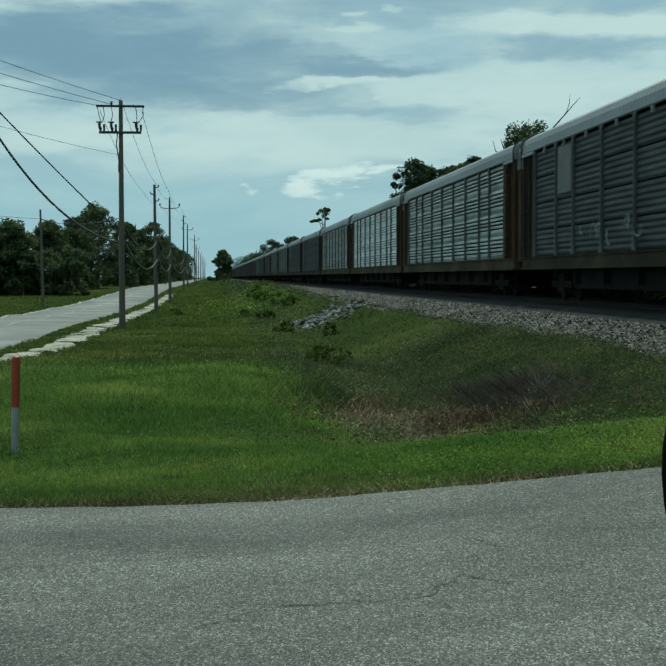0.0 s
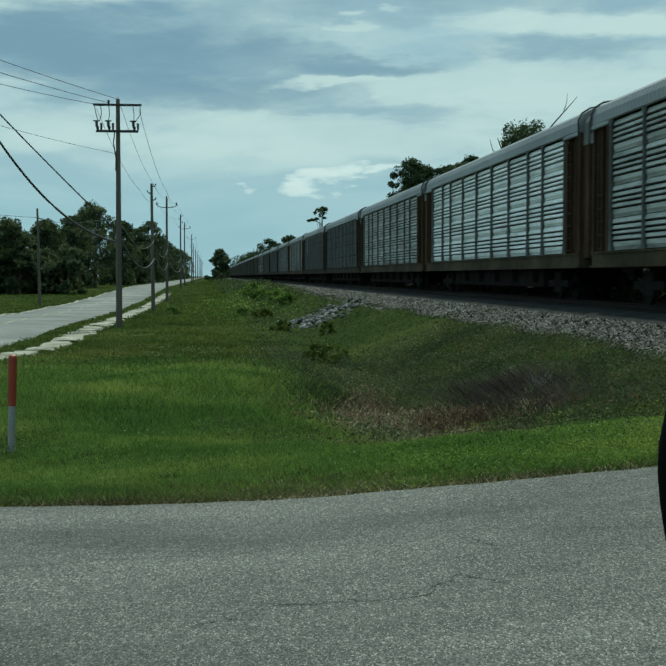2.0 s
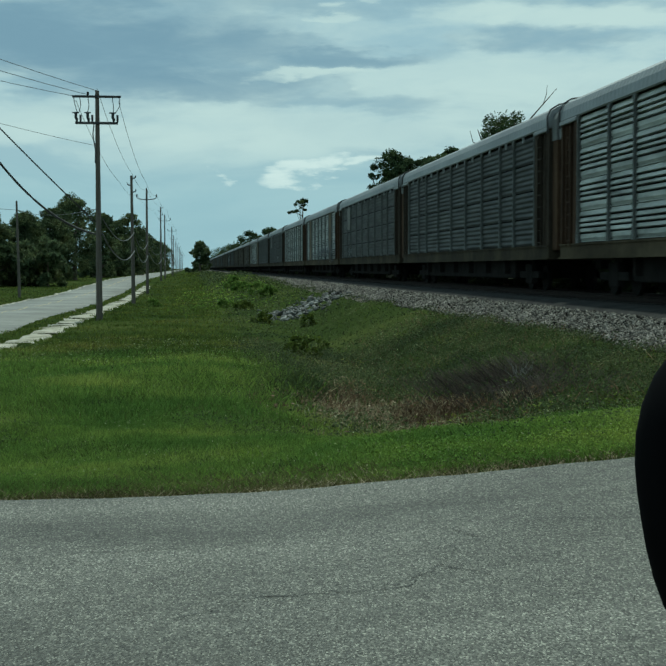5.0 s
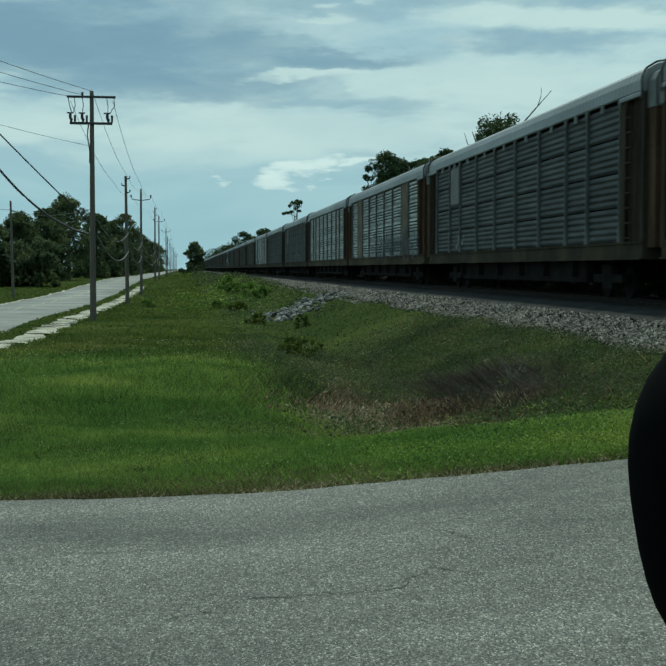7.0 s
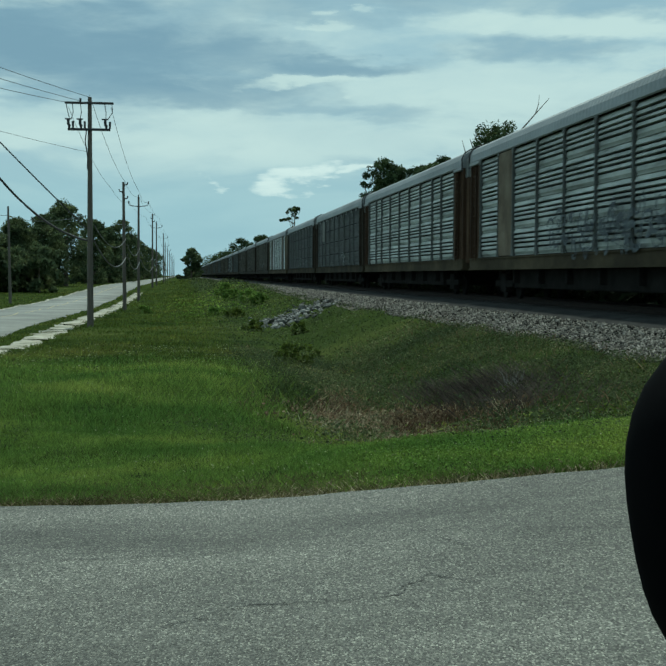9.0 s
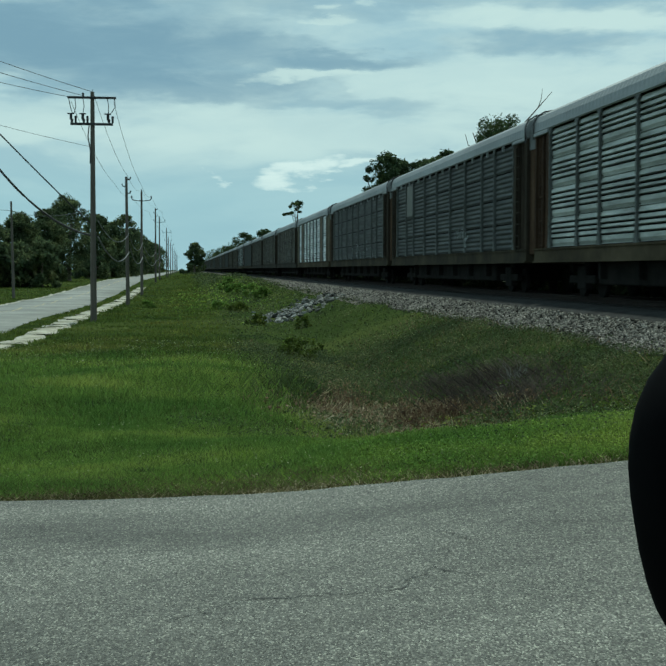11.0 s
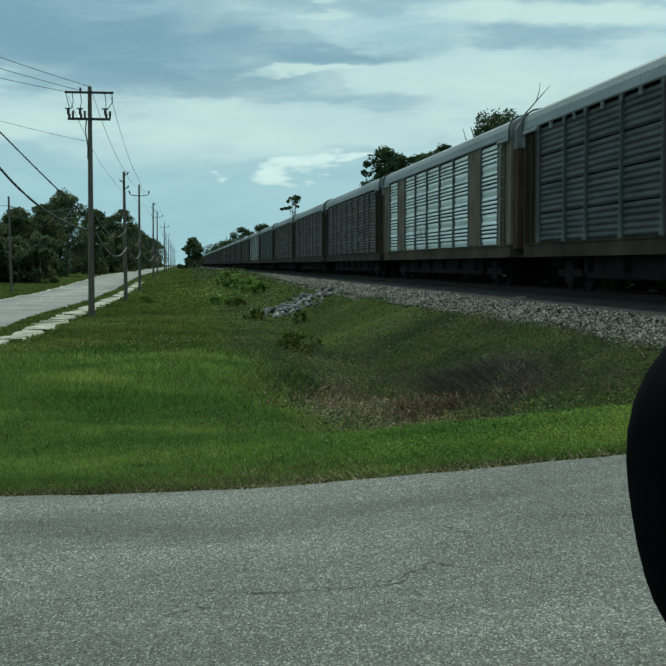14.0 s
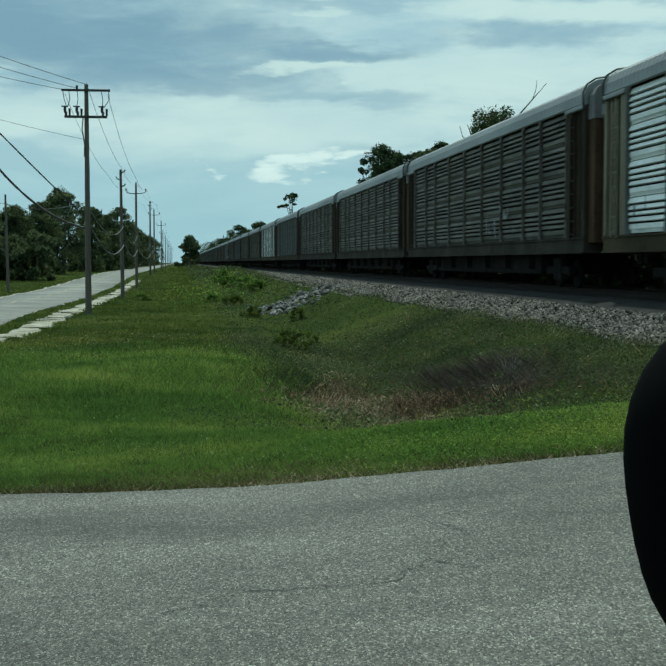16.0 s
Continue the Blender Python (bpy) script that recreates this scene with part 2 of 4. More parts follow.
M["steel"] = material("rusty_rail_steel", [(0.3, (0.012, 0.009, 0.008)), (0.7, (0.03, 0.022, 0.018))], scale=3, rough=0.8, spec=0.1)
M["tie"] = material("creosoted_tie", [(0.3, (0.010, 0.009, 0.008)), (0.7, (0.022, 0.019, 0.016))], scale=2, rough=0.95)
M["truck"] = material("grimy_black_underframe", [(0.3, (0.011, 0.0106, 0.010)), (0.7, (0.025, 0.0235, 0.022))], scale=2, rough=0.9, spec=0.03)
M["roof"] = material("galvanised_roof", [(0.3, (0.17, 0.178, 0.182)), (0.7, (0.28, 0.29, 0.295))], scale=0.6, rough=0.5, metal=0.25, fine=5, fine_amount=0.15, stretch=(1, 0.3, 1))
M["rust"] = material("rust_brown_end_paint", [(0.3, (0.032, 0.021, 0.015)), (0.5, (0.062, 0.038, 0.024)), (0.75, (0.125, 0.080, 0.050))], scale=0.8, rough=0.9, spec=0.1, stretch=(3, 3, 0.4), fine=7, fine_amount=0.3)
M["sill"] = material("dirty_yellow_brown_sill", [(0.3, (0.034, 0.027, 0.018)), (0.5, (0.062, 0.049, 0.031)), (0.75, (0.11, 0.088, 0.056))], scale=0.5, rough=0.9, spec=0.1, fine=6, fine_amount=0.3)


def panel_mat(name, a, b, c, rough=0.6, spec=0.2):
    """Sheet paint with dirt drawn out along the wagon and speckled stains."""
    return material(name, [(0.30, a), (0.46, b), (0.62, c)], scale=1.6, rough=rough, spec=spec, stretch=(1, 0.28, 2.2), fine=7.0, fine_amount=0.22, objrand=0.10)


M["panel_white"] = panel_mat("weathered_white_panel", (0.46, 0.48, 0.47), (0.72, 0.74, 0.73), (0.85, 0.86, 0.85), rough=0.4, spec=0.5)
M["panel_pale"] = panel_mat("dulled_white_panel", (0.15, 0.155, 0.14), (0.31, 0.325, 0.305), (0.46, 0.475, 0.45), rough=0.5, spec=0.3)
M["tab"] = material("pale_grey_bracket_paint", [(0.3, (0.20, 0.21, 0.21)), (0.7, (0.34, 0.35, 0.35))], scale=2.0, rough=0.6)
M["pale_end"] = material("faded_cream_end_post", [(0.3, (0.11, 0.095, 0.070)), (0.5, (0.19, 0.168, 0.125)), (0.75, (0.30, 0.27, 0.21))], scale=0.9, rough=0.8, spec=0.15, stretch=(3, 3, 0.3), fine=7, fine_amount=0.3)
M["panel_tan"] = panel_mat("tan_grey_panel", (0.050, 0.046, 0.037), (0.086, 0.080, 0.065), (0.14, 0.130, 0.108))
M["panel_dark"] = panel_mat("sooty_grey_panel", (0.018, 0.019, 0.019), (0.036, 0.0375, 0.037), (0.064, 0.066, 0.064))
M["tan_sill"] = material("sooty_brown_sill", [(0.3, (0.024, 0.021, 0.017)), (0.7, (0.060, 0.053, 0.043))], scale=0.6, rough=0.9, spec=0.1, fine=6, fine_amount=0.3)
M["sooty_end"] = material("sooty_grey_brown_end_paint", [(0.3, (0.024, 0.020, 0.016)), (0.5, (0.046, 0.037, 0.028)), (0.75, (0.095, 0.075, 0.055))], scale=0.8, rough=0.9, spec=0.1, stretch=(3, 3, 0.4), fine=7, fine_amount=0.3)
# roof grey darkened, so the hood's shadow sits in its colour
M["hood"] = material("shaded_grey_end_hood", [(0.3, (0.095, 0.098, 0.098)), (0.7, (0.17, 0.174, 0.172))], scale=0.8, rough=0.6, fine=6, fine_amount=0.2)
M["dark_sill"] = material("sooty_ochre_sill", [(0.3, (0.026, 0.022, 0.016)), (0.5, (0.046, 0.038, 0.026)), (0.75, (0.085, 0.068, 0.044))], scale=0.6, rough=0.9, spec=0.1, fine=6, fine_amount=0.3)
M["placard"] = material("faded_placard_paint", [(0.3, (0.085, 0.080, 0.068)), (0.7, (0.145, 0.137, 0.118))], scale=1.2, rough=0.6, fine=5, fine_amount=0.2)
M["blank_brown"] = material("brown_grey_blank_paint", [(0.3, (0.085, 0.062, 0.042)), (0.5, (0.135, 0.105, 0.075)), (0.7, (0.19, 0.155, 0.115))], scale=0.9, rough=0.8, spec=0.15, fine=5, fine_amount=0.25, objrand=0.1)
M["graffiti"] = material("dark_blue_grey_spray_paint", [(0.35, (0.030, 0.038, 0.048)), (0.65, (0.080, 0.095, 0.11))], scale=2.0, rough=0.6)

# ---- mesh helpers ----


def part(name, bm, mat, parent=None, label="", smooth=False):
    me = bpy.data.meshes.new(name)
    bm.to_mesh(me)
    bm.free()
    me.materials.append(mat)
    if smooth:
        me.shade_smooth()
    ob = new(name, me)
    if parent:
        ob.parent = parent
    return tagged(ob, label=label)


def share(name, me, parent, m):
    ob = new(name, me)
    ob.parent = parent
    ob.matrix_basis = m
    return ob


def arrays(name, verts, faces, mat):
    """A mesh object from numpy arrays of equal-sided faces."""
    me = bpy.data.meshes.new(name)
    v = np.asarray(verts, dtype=np.float32)
    f = np.asarray(faces, dtype=np.int32)
    k = f.shape[1]
    me.vertices.add(len(v)); me.vertices.foreach_set("co", v.ravel())
    me.loops.add(f.size); me.loops.foreach_set("vertex_index", f.ravel())
    me.polygons.add(len(f))
    me.polygons.foreach_set("loop_start", np.arange(0, f.size, k, dtype=np.int32))
    me.update(calc_edges=True)
    me.materials.append(mat)
    return me


def box(bm, x0, x1, y0, y1, z0, z1, bevel=0.0):
    g = bmesh.ops.create_cube(bm, size=1.0, matrix=Matrix.Translation(((x0 + x1) / 2, (y0 + y1) / 2, (z0 + z1) / 2)) @ Matrix.Diagonal((x1 - x0, y1 - y0, z1 - z0, 1)))
    if bevel:
        es = {e for v in g["verts"] for e in v.link_edges}
        bmesh.ops.bevel(bm, geom=list(es), offset=bevel, segments=2, affect="EDGES", profile=0.5)
    return bm


def tube(bm, pts, radii, sides=8, cap=True):
    """A tapered tube through the points."""
    rings = []
    pts = [Vector(p) for p in pts]
    for i, p in enumerate(pts):
        d = (pts[min(i + 1, len(pts) - 1)] - pts[max(i - 1, 0)]).normalized()
        a = d.orthogonal().normalized()
        b = d.cross(a)
        r = radii[i] if isinstance(radii, (list, tuple)) else radii
        rings.append([bm.verts.new(p + (a * math.cos(2 * math.pi * k / sides) + b * math.sin(2 * math.pi * k / sides)) * r) for k in range(sides)])
    for i in range(len(rings) - 1):
        q = None
        for k in range(sides):
            bm.faces.new((rings[i][k], rings[i][(k + 1) % sides], rings[i + 1][(k + 1) % sides], rings[i + 1][k]))
    if cap:
        bm.faces.new(rings[0][::-1]); bm.faces.new(rings[-1])
    return bm


def sweep(bm, profile, y0, y1, close=False):
    """A strip: (x, z) profile pulled along y."""
    a = [bm.verts.new((x, y0, z)) for x, z in profile]
    b = [bm.verts.new((x, y1, z)) for x, z in profile]
    n = len(profile)
    for i in range(n if close else n - 1):
        j = (i + 1) % n
        bm.faces.new((a[i], a[j], b[j], b[i]))
    if close:
        bm.faces.new(a[::-1]); bm.faces.new(b)
    return bm


def smooth(a, b, v):
    t = np.clip((v - a) / (b - a), 0, 1)
    return t * t * (3 - 2 * t)


# ---- ground ----
RAIL_Z = 0.74
TRACK_X = 12.75
ROAD_EDGE = 8.45


def road_z(x):
    """The crossing road climbs towards the track."""
    u = np.clip(x, -4, 9.5) - 0.5
    return 0.083 * 0.5 * (u + np.sqrt(u * u + 0.25)) - 0.008


def ground_z(x, y):
    x, y = np.asarray(x, float), np.asarray(y, float)
    # flat verge of the parallel road
    low = -0.25 - 0.85 * smooth(14, 50, y) - 0.25 * smooth(60, 105, y) + 0.85 * smooth(120, 240, y)
    z = low + 0 * x
    # shoulder of the crossing road
    sh = 1 - smooth(ROAD_EDGE - 0.5, ROAD_EDGE + 5.0 + 1.2 * np.clip(x, -2, 4), y)
    z = z * (1 - sh) + (road_z(x) - 0.03) * sh
    # ditch with dead weeds
    ditch = np.exp(-((x - 3.4 - 0.06 * (y - 18)) / 2.2) ** 2) * smooth(11.0, 16, y) * (1 - smooth(40, 75, y))
    z = z - 0.45 * ditch
    # bank that rises to the ballast
    bank = smooth(4.6, 9.3, x) * smooth(8, 14, y)
    z = z * (1 - bank) + (-0.05) * bank
    # weedy mound beside the track farther on
    mound = np.exp(-((x - 5.3) / 2.6) ** 2) * np.exp(-((y - 150) / 45) ** 2)
    z = z + 1.75 * mound
    far = smooth(180, 330, y) * smooth(-4, 4, x) * (1 - smooth(9, 10, x))
    z = z + 0.75 * far * (1 - bank)
    # ballast bed
    core = smooth(8.9, 10.9, x) * (1 - smooth(15.5, 17.6, x))
    z = z * (1 - core) + (RAIL_Z - 0.185) * core
    # under the crossing road
    under = (1 - smooth(ROAD_EDGE - 0.25, ROAD_EDGE + 0.02, y))
    z = z * (1 - under) + (road_z(x) - 0.25) * under
    # under the parallel road
    z = z - 0.0 * x
    n1 = 0.05 * np.sin(x * 1.3 + 0.4 * y) * np.sin(y * 0.9 - 0.5 * x) + 0.03 * np.sin(x * 3.1 + 1.0) * np.sin(y * 2.3)
    return z + n1 * smooth(ROAD_EDGE + 0.3, ROAD_EDGE + 4, y) * (1 - core)


def build_ground():
    xs = np.unique(np.concatenate([-np.geomspace(16, 2600, 26)[::-1], np.linspace(-16, -3, 30), np.linspace(-3, 8.8, 80), np.linspace(8.8, 18, 62), np.geomspace(18.5, 2600, 24)]))
    ys = np.unique(np.concatenate([-np.geomspace(6, 900, 12)[::-1], np.linspace(-5, 8, 10), np.linspace(8.2, 40, 150), np.linspace(40.5, 250, 180), np.geomspace(252, 4000, 50)]))
    X, Y = np.meshgrid(xs, ys)
    Z = ground_z(X, Y)
    v = np.stack([X, Y, Z], -1).reshape(-1, 3)
    nx, ny = len(xs), len(ys)
    i = np.arange(nx - 1)[None, :] + nx * np.arange(ny - 1)[:, None]
    i = i.ravel()
    f = np.stack([i, i + 1, i + nx + 1, i + nx], -1)
    me = arrays("ground", v, f, M["soil"])
    me.materials.append(M["ballast_bed"])
    cx = v[f].mean(1)
    idx = ((cx[:, 0] > np.where(cx[:, 1] > 60, 8.3, 9.0)) & (cx[:, 0] < 17.5) & (cx[:, 1] > ROAD_EDGE + 2)).astype(np.int32)
    # strip beneath the wagons, with their shade put into its colour
    me.materials.append(M["train_shade_bed"])
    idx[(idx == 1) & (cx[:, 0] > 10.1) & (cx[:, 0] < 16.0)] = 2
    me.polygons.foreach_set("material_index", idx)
    me.shade_smooth()
    tagged(new("ground", me), "grassy verge and ditch beside a ballasted track", "ground", kind="structure")


def build_roads():
    # crossing road: a slab with a slightly ragged edge, climbing to the track
    xs = np.concatenate([np.linspace(-60, -6, 10), np.linspace(-5, 9.4, 120)])
    edge = ROAD_EDGE + 0.02 * np.sin(xs * 1.7) + 0.012 * np.sin(xs * 5.3 + 1) + 0.01 * np.sin(xs * 13)
    edge = np.where(xs < -2.5, edge - 0.03 * (xs + 2.5), edge)
    rows = [np.full_like(xs, -4.0), np.full_like(xs, 2.0), np.full_like(xs, 5.5), edge - 0.06, edge, edge + 0.015]
    dz = [0, 0, 0, 0, -0.012, -0.2]
    v = np.concatenate([np.stack([xs, r, road_z(xs) + d], -1) for r, d in zip(rows, dz)])
    n = len(xs)
    i = (np.arange(n - 1)[None, :] + n * np.arange(len(rows) - 1)[:, None]).ravel()
    f = np.stack([i, i + 1, i + n + 1, i + n], -1)
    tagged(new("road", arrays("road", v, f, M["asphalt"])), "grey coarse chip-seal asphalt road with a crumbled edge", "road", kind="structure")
    # parallel road on the far side of the poles
    ys = np.concatenate([np.linspace(20, 260, 120), np.geomspace(265, 2500, 24)])
    wob = 0.12 * np.sin(ys * 0.21) + 0.08 * np.sin(ys * 0.9)
    cols = [(-14.2 + wob, -0.05), (-14.15 + wob, 0.06), (-10.8, 0.12), (-7.5 - wob, 0.06), (-7.45 - wob, -0.05)]
    v = np.concatenate([np.stack([np.broadcast_to(c, ys.shape), ys, ground_z(np.broadcast_to(c, ys.shape), ys) + d], -1) for c, d in cols])
    n = len(ys)
    i = (np.arange(n - 1)[None, :] + n * np.arange(len(cols) - 1)[:, None]).ravel()
    f = np.stack([i, i + n, i + n + 1, i + 1], -1)
    me = arrays("parallel_road", v, f, M["far_road"])
    for name, xa, xb, mat, label in (("road_edge", -14.05, -13.75, "limestone", "pale worn concrete edge of the road"), ("center_line", -10.87, -10.73, "line_yellow", "faded yellow painted line on the road")):
        yy = ys[(ys > 30) & (ys < 600)]
        w2 = wob[(ys > 30) & (ys < 600)] if xa < -13 else 0 * yy
        v = np.concatenate([np.stack([c + w2, yy, ground_z(c + w2, yy) + d], -1) for c, d in ((xa, 0.11 if xa > -13 else 0.07), ((xa + xb) / 2, 0.13), (xb, 0.125 if xa > -13 else 0.09))])
        n = len(yy)
        i = (np.arange(n - 1)[None, :] + n * np.arange(2)[:, None]).ravel()
        tagged(new(name, arrays(name, v, np.stack([i, i + n, i + n + 1, i + 1], -1), M[mat])), label, "road marking", kind="structure")
    tagged(new("parallel_road", me), "pale worn concrete road running beside the railway", "road", kind="structure")


build_ground()
build_roads()

# ---- railway ----


def build_track():
    for x in (TRACK_X - 0.72, TRACK_X + 0.72):
        bm = bmesh.new()
        prof = [(-0.07, -0.17), (0.07, -0.17), (0.07, -0.155), (0.01, -0.13), (0.01, -0.05), (0.036, -0.03), (0.036, 0), (-0.036, 0), (-0.036, -0.03), (-0.01, -0.05), (-0.01, -0.13), (-0.07, -0.155)]
        sweep(bm, [(x + a, RAIL_Z + b) for a, b in prof], -40, 1500, close=True)
        tagged(part("rail", bm, M["steel"]), "rusty steel rail on wooden ties", "rail", group="rails", kind="structure")
    bm = bmesh.new()
    for k in range(260):
        y = 12 + k * 0.55
        box(bm, TRACK_X - 1.3, TRACK_X + 1.3, y - 0.11, y + 0.11, RAIL_Z - 0.36, RAIL_Z - 0.172)
    tagged(part("ties", bm, M["tie"]), "dark creosoted wooden railway ties in ballast", "ties", kind="stuff")


build_track()

CAR_PITCH = 28.6
SPEED = 18.68
BAY_W = [2.7, 2.0, 2.9, 2.9, 2.9, 2.9, 2.9, 2.0, 2.7]
ZONE = sum(BAY_W)
P0, P1 = 1.50, 5.12       # panel zone above the rail
SIDE = 1.55
CAR_L = 27.3


def ribbed(name, width, z0, z1, spec, mat):
    """A pressed sheet facing -x. spec: ('louvre', share) four lipped grooves between plain bands, ('wave', share) soft corrugation, from the bottom up."""
    bm = bmesh.new()
    total = sum(s for _, s in spec)
    z, prof = z0, []
    for what, s in spec:
        h = (z1 - z0) * s / total
        if what == "louvre":      # shaded foot, wide band, four grooves with lips, wide top band
            prof += [(0.060, z), (0.030, z + 0.05 * h), (-0.002, z + 0.12 * h), (0.002, z + 0.20 * h), (0.006, z + 0.25 * h)]
            for g, nxt in ((0.28, 0.43), (0.46, 0.585), (0.615, 0.765), (0.795, 0.965)):
                prof += [(0.070, z + (g - 0.018) * h), (0.070, z + (g + 0.026) * h), (-0.030, z + (g + 0.044) * h), (-0.026, z + (g + 0.07) * h), (0.006, z + nxt * h)]
            prof.append((0.03, z + 0.985 * h))
        elif what == "wave":
            prof += [(0.0, z + 0.02 * h), (-0.026, z + 0.30 * h), (-0.026, z + 0.5 * h), (0.0, z + 0.86 * h)]
        z += h
    prof.append((0.02, z1))
    sweep(bm, prof, -width / 2, width / 2)
    bmesh.ops.reverse_faces(bm, faces=bm.faces)
    box(bm, -0.004, 0.03, -width / 2, width / 2, z0, z0 + 0.02)
    me = bpy.data.meshes.new(name)
    bm.to_mesh(me); bm.free()
    me.materials.append(mat)
    return me


WV = ("wave", 0.22)
ROWS_WHITE = [[("louvre", 1.0)]] * 4
ROWS_DARK = [[WV] * 5] * 4


def roof_mesh():
    bm = bmesh.new()
    n = 180
    prof = [(-1.56, 5.14), (-1.59, 5.18), (-1.57, 5.46), (-1.47, 5.67), (-1.22, 5.82), (-0.6, 5.92), (0, 5.94), (0.6, 5.92), (1.22, 5.82), (1.47, 5.67), (1.57, 5.46), (1.56, 5.14)]
    rings = []
    for k in range(n + 1):
        y = -CAR_L / 2 + CAR_L * k / n
        o = 0.016 if k % 2 else 0.0
        rings.append([bm.verts.new((x - math.copysign(o, x) if 1 < i < 10 else x, y, z - (o if 1 < i < 10 else 0))) for i, (x, z) in enumerate(prof)])
    for a, b in zip(rings, rings[1:]):
        for i in range(len(prof) - 1):
            bm.faces.new((a[i], b[i], b[i + 1], a[i + 1]))
    bm.faces.new(rings[0]); bm.faces.new(rings[-1][::-1])
    return bm


def hood_mesh(s):
    """Rounded hood over the end doors, narrower than the roof."""
    bm = bmesh.new()
    prof = [(-1.45, 4.72), (-1.46, 5.36), (-1.36, 5.56), (-1.1, 5.70), (0, 5.78), (1.1, 5.70), (1.36, 5.56), (1.46, 5.36), (1.45, 4.72)]
    ya, yb = sorted((s * (CAR_L / 2 - 0.02), s * (CAR_L / 2 + 0.52)))
    sweep(bm, prof[::-1], ya, yb, close=True)
    return bm


def build_car(kind, detailed):
    """One autorack wagon; origin on the rail line under its middle."""
    car = new("autorack_wagon")
    mats = {"striped": "white", "striped_pale": "pale", "placard": "dark"}
    pm = M["panel_" + mats.get(kind, kind)]
    rows = ROWS_DARK if kind in ("dark", "placard") else ROWS_WHITE
    sill = M[{"tan": "tan_sill", "dark": "dark_sill", "placard": "dark_sill"}.get(kind, "sill")]
    end_mat = M[{"striped": "pale_end", "dark": "sooty_end", "placard": "sooty_end", "tan": "sooty_end"}.get(kind, "rust")]
    part("roof", roof_mesh(), M["roof"], car, "corrugated galvanised roof")
    bm = box(bmesh.new(), -SIDE, SIDE, -CAR_L / 2, CAR_L / 2, 1.02, 1.46, 0.02)
    box(bm, -SIDE - 0.05, -SIDE, -CAR_L / 2, CAR_L / 2, 1.02, 1.07)
    box(bm, -SIDE - 0.04, -SIDE, -CAR_L / 2, CAR_L / 2, 1.42, 1.47)
    part("side_sill", bm, sill, car, "dirty brown side sill")
    bm = box(bmesh.new(), -1.42, 1.40, -12.3, 12.3, 1.44, 5.2)
    part("body_core", bm, M["truck"], car)
    far = ribbed("far_side_wall", ZONE, P0, P1, [WV] * 16, pm)
    share("far_side_wall", far, car, Matrix.Translation((SIDE - 0.06, 0, 0)) @ Matrix.Rotation(math.pi, 4, "Z"))
    # near wall: bays of stacked panels between posts
    h = (P1 - P0) / 4
    cache, tab = {}, None
    y = -ZONE / 2
    bm = box(bmesh.new(), -0.03, 0.08, -0.028, 0.028, P0 - 0.04, P1 + 0.03, 0.008)
    for z0, z1, wa, wb in ((P0 - 0.04, P0 + 0.62, 0.13, 0.036), (P1 + 0.02, P1 - 0.20, 0.15, 0.036)):      # gussets at foot and head
        q = [[bm.verts.new((x, sy * w, z)) for x in (-0.022, 0.05)] for z, w in ((z0, wa), (z1, wb)) for sy in (-1, 1)]
        bm.faces.new((q[0][0], q[1][0], q[3][0], q[2][0])); bm.faces.new((q[0][1], q[2][1], q[3][1], q[1][1]))
        for i, j in ((0, 2), (1, 3), (0, 1), (2, 3)):
            bm.faces.new((q[i][0], q[j][0], q[j][1], q[i][1]))
    bmesh.ops.recalc_face_normals(bm, faces=bm.faces)
    post_mat = M["post_paint"] if kind != "tan" else pm
    post = part("side_post", bm, post_mat, car)
    post.matrix_basis = Matrix.Translation((-SIDE, y, 0))
    for b, w in enumerate(BAY_W):
        c = y + w / 2
        y += w
        share("side_post", post.data, car, Matrix.Translation((-SIDE, y, 0)))
        if detailed and rows is ROWS_DARK:
            tab = share("roof_tab", tab.data, car, Matrix.Translation((-SIDE, c, 0))) if tab else part("roof_tab", box(bmesh.new(), -0.055, 0.02, -0.035, 0.035, P1 - 0.17, P1 + 0.03, 0.006), M["tab"], car, "pale grey bracket under the roof edge")
            tab.matrix_basis = Matrix.Translation((-SIDE, c, 0))
        if kind.startswith("striped") and b in (1, 7):
            bm = box(bmesh.new(), -0.04, 0.06, -w / 2 + 0.02, w / 2 - 0.02, P0, P1, 0.01)
            part("blank_panel", bm, M["blank_brown"], car, "plain brown-grey blank panel").matrix_basis = Matrix.Translation((-SIDE + 0.04, c, 0))
            continue
        if detailed:
            for r in range(4):
                if (w, r) not in cache:
                    cache[w, r] = ribbed("side_panel", w - 0.10, 0, h - (0.045 if rows is ROWS_DARK else 0.012), rows[r], pm)
                share("side_panel", cache[w, r], car, Matrix.Translation((-SIDE + 0.07, c, P0 + r * h)))
        else:
            if w not in cache:
                cache[w] = ribbed("side_panel", w - 0.10, P0, P1, sum(rows, []), pm)
            share("side_panel", cache[w], car, Matrix.Translation((-SIDE + 0.07, c, 0)))
    if kind == "placard":
        bm = box(bmesh.new(), -0.012, 0.012, -0.78, 0.78, 3.45, 4.95, 0.004)
        part("placard", bm, M["placard"], car, "faded grey blank placard").matrix_basis = Matrix.Translation((-SIDE + 0.0, ZONE / 2 - 3.75, 0))
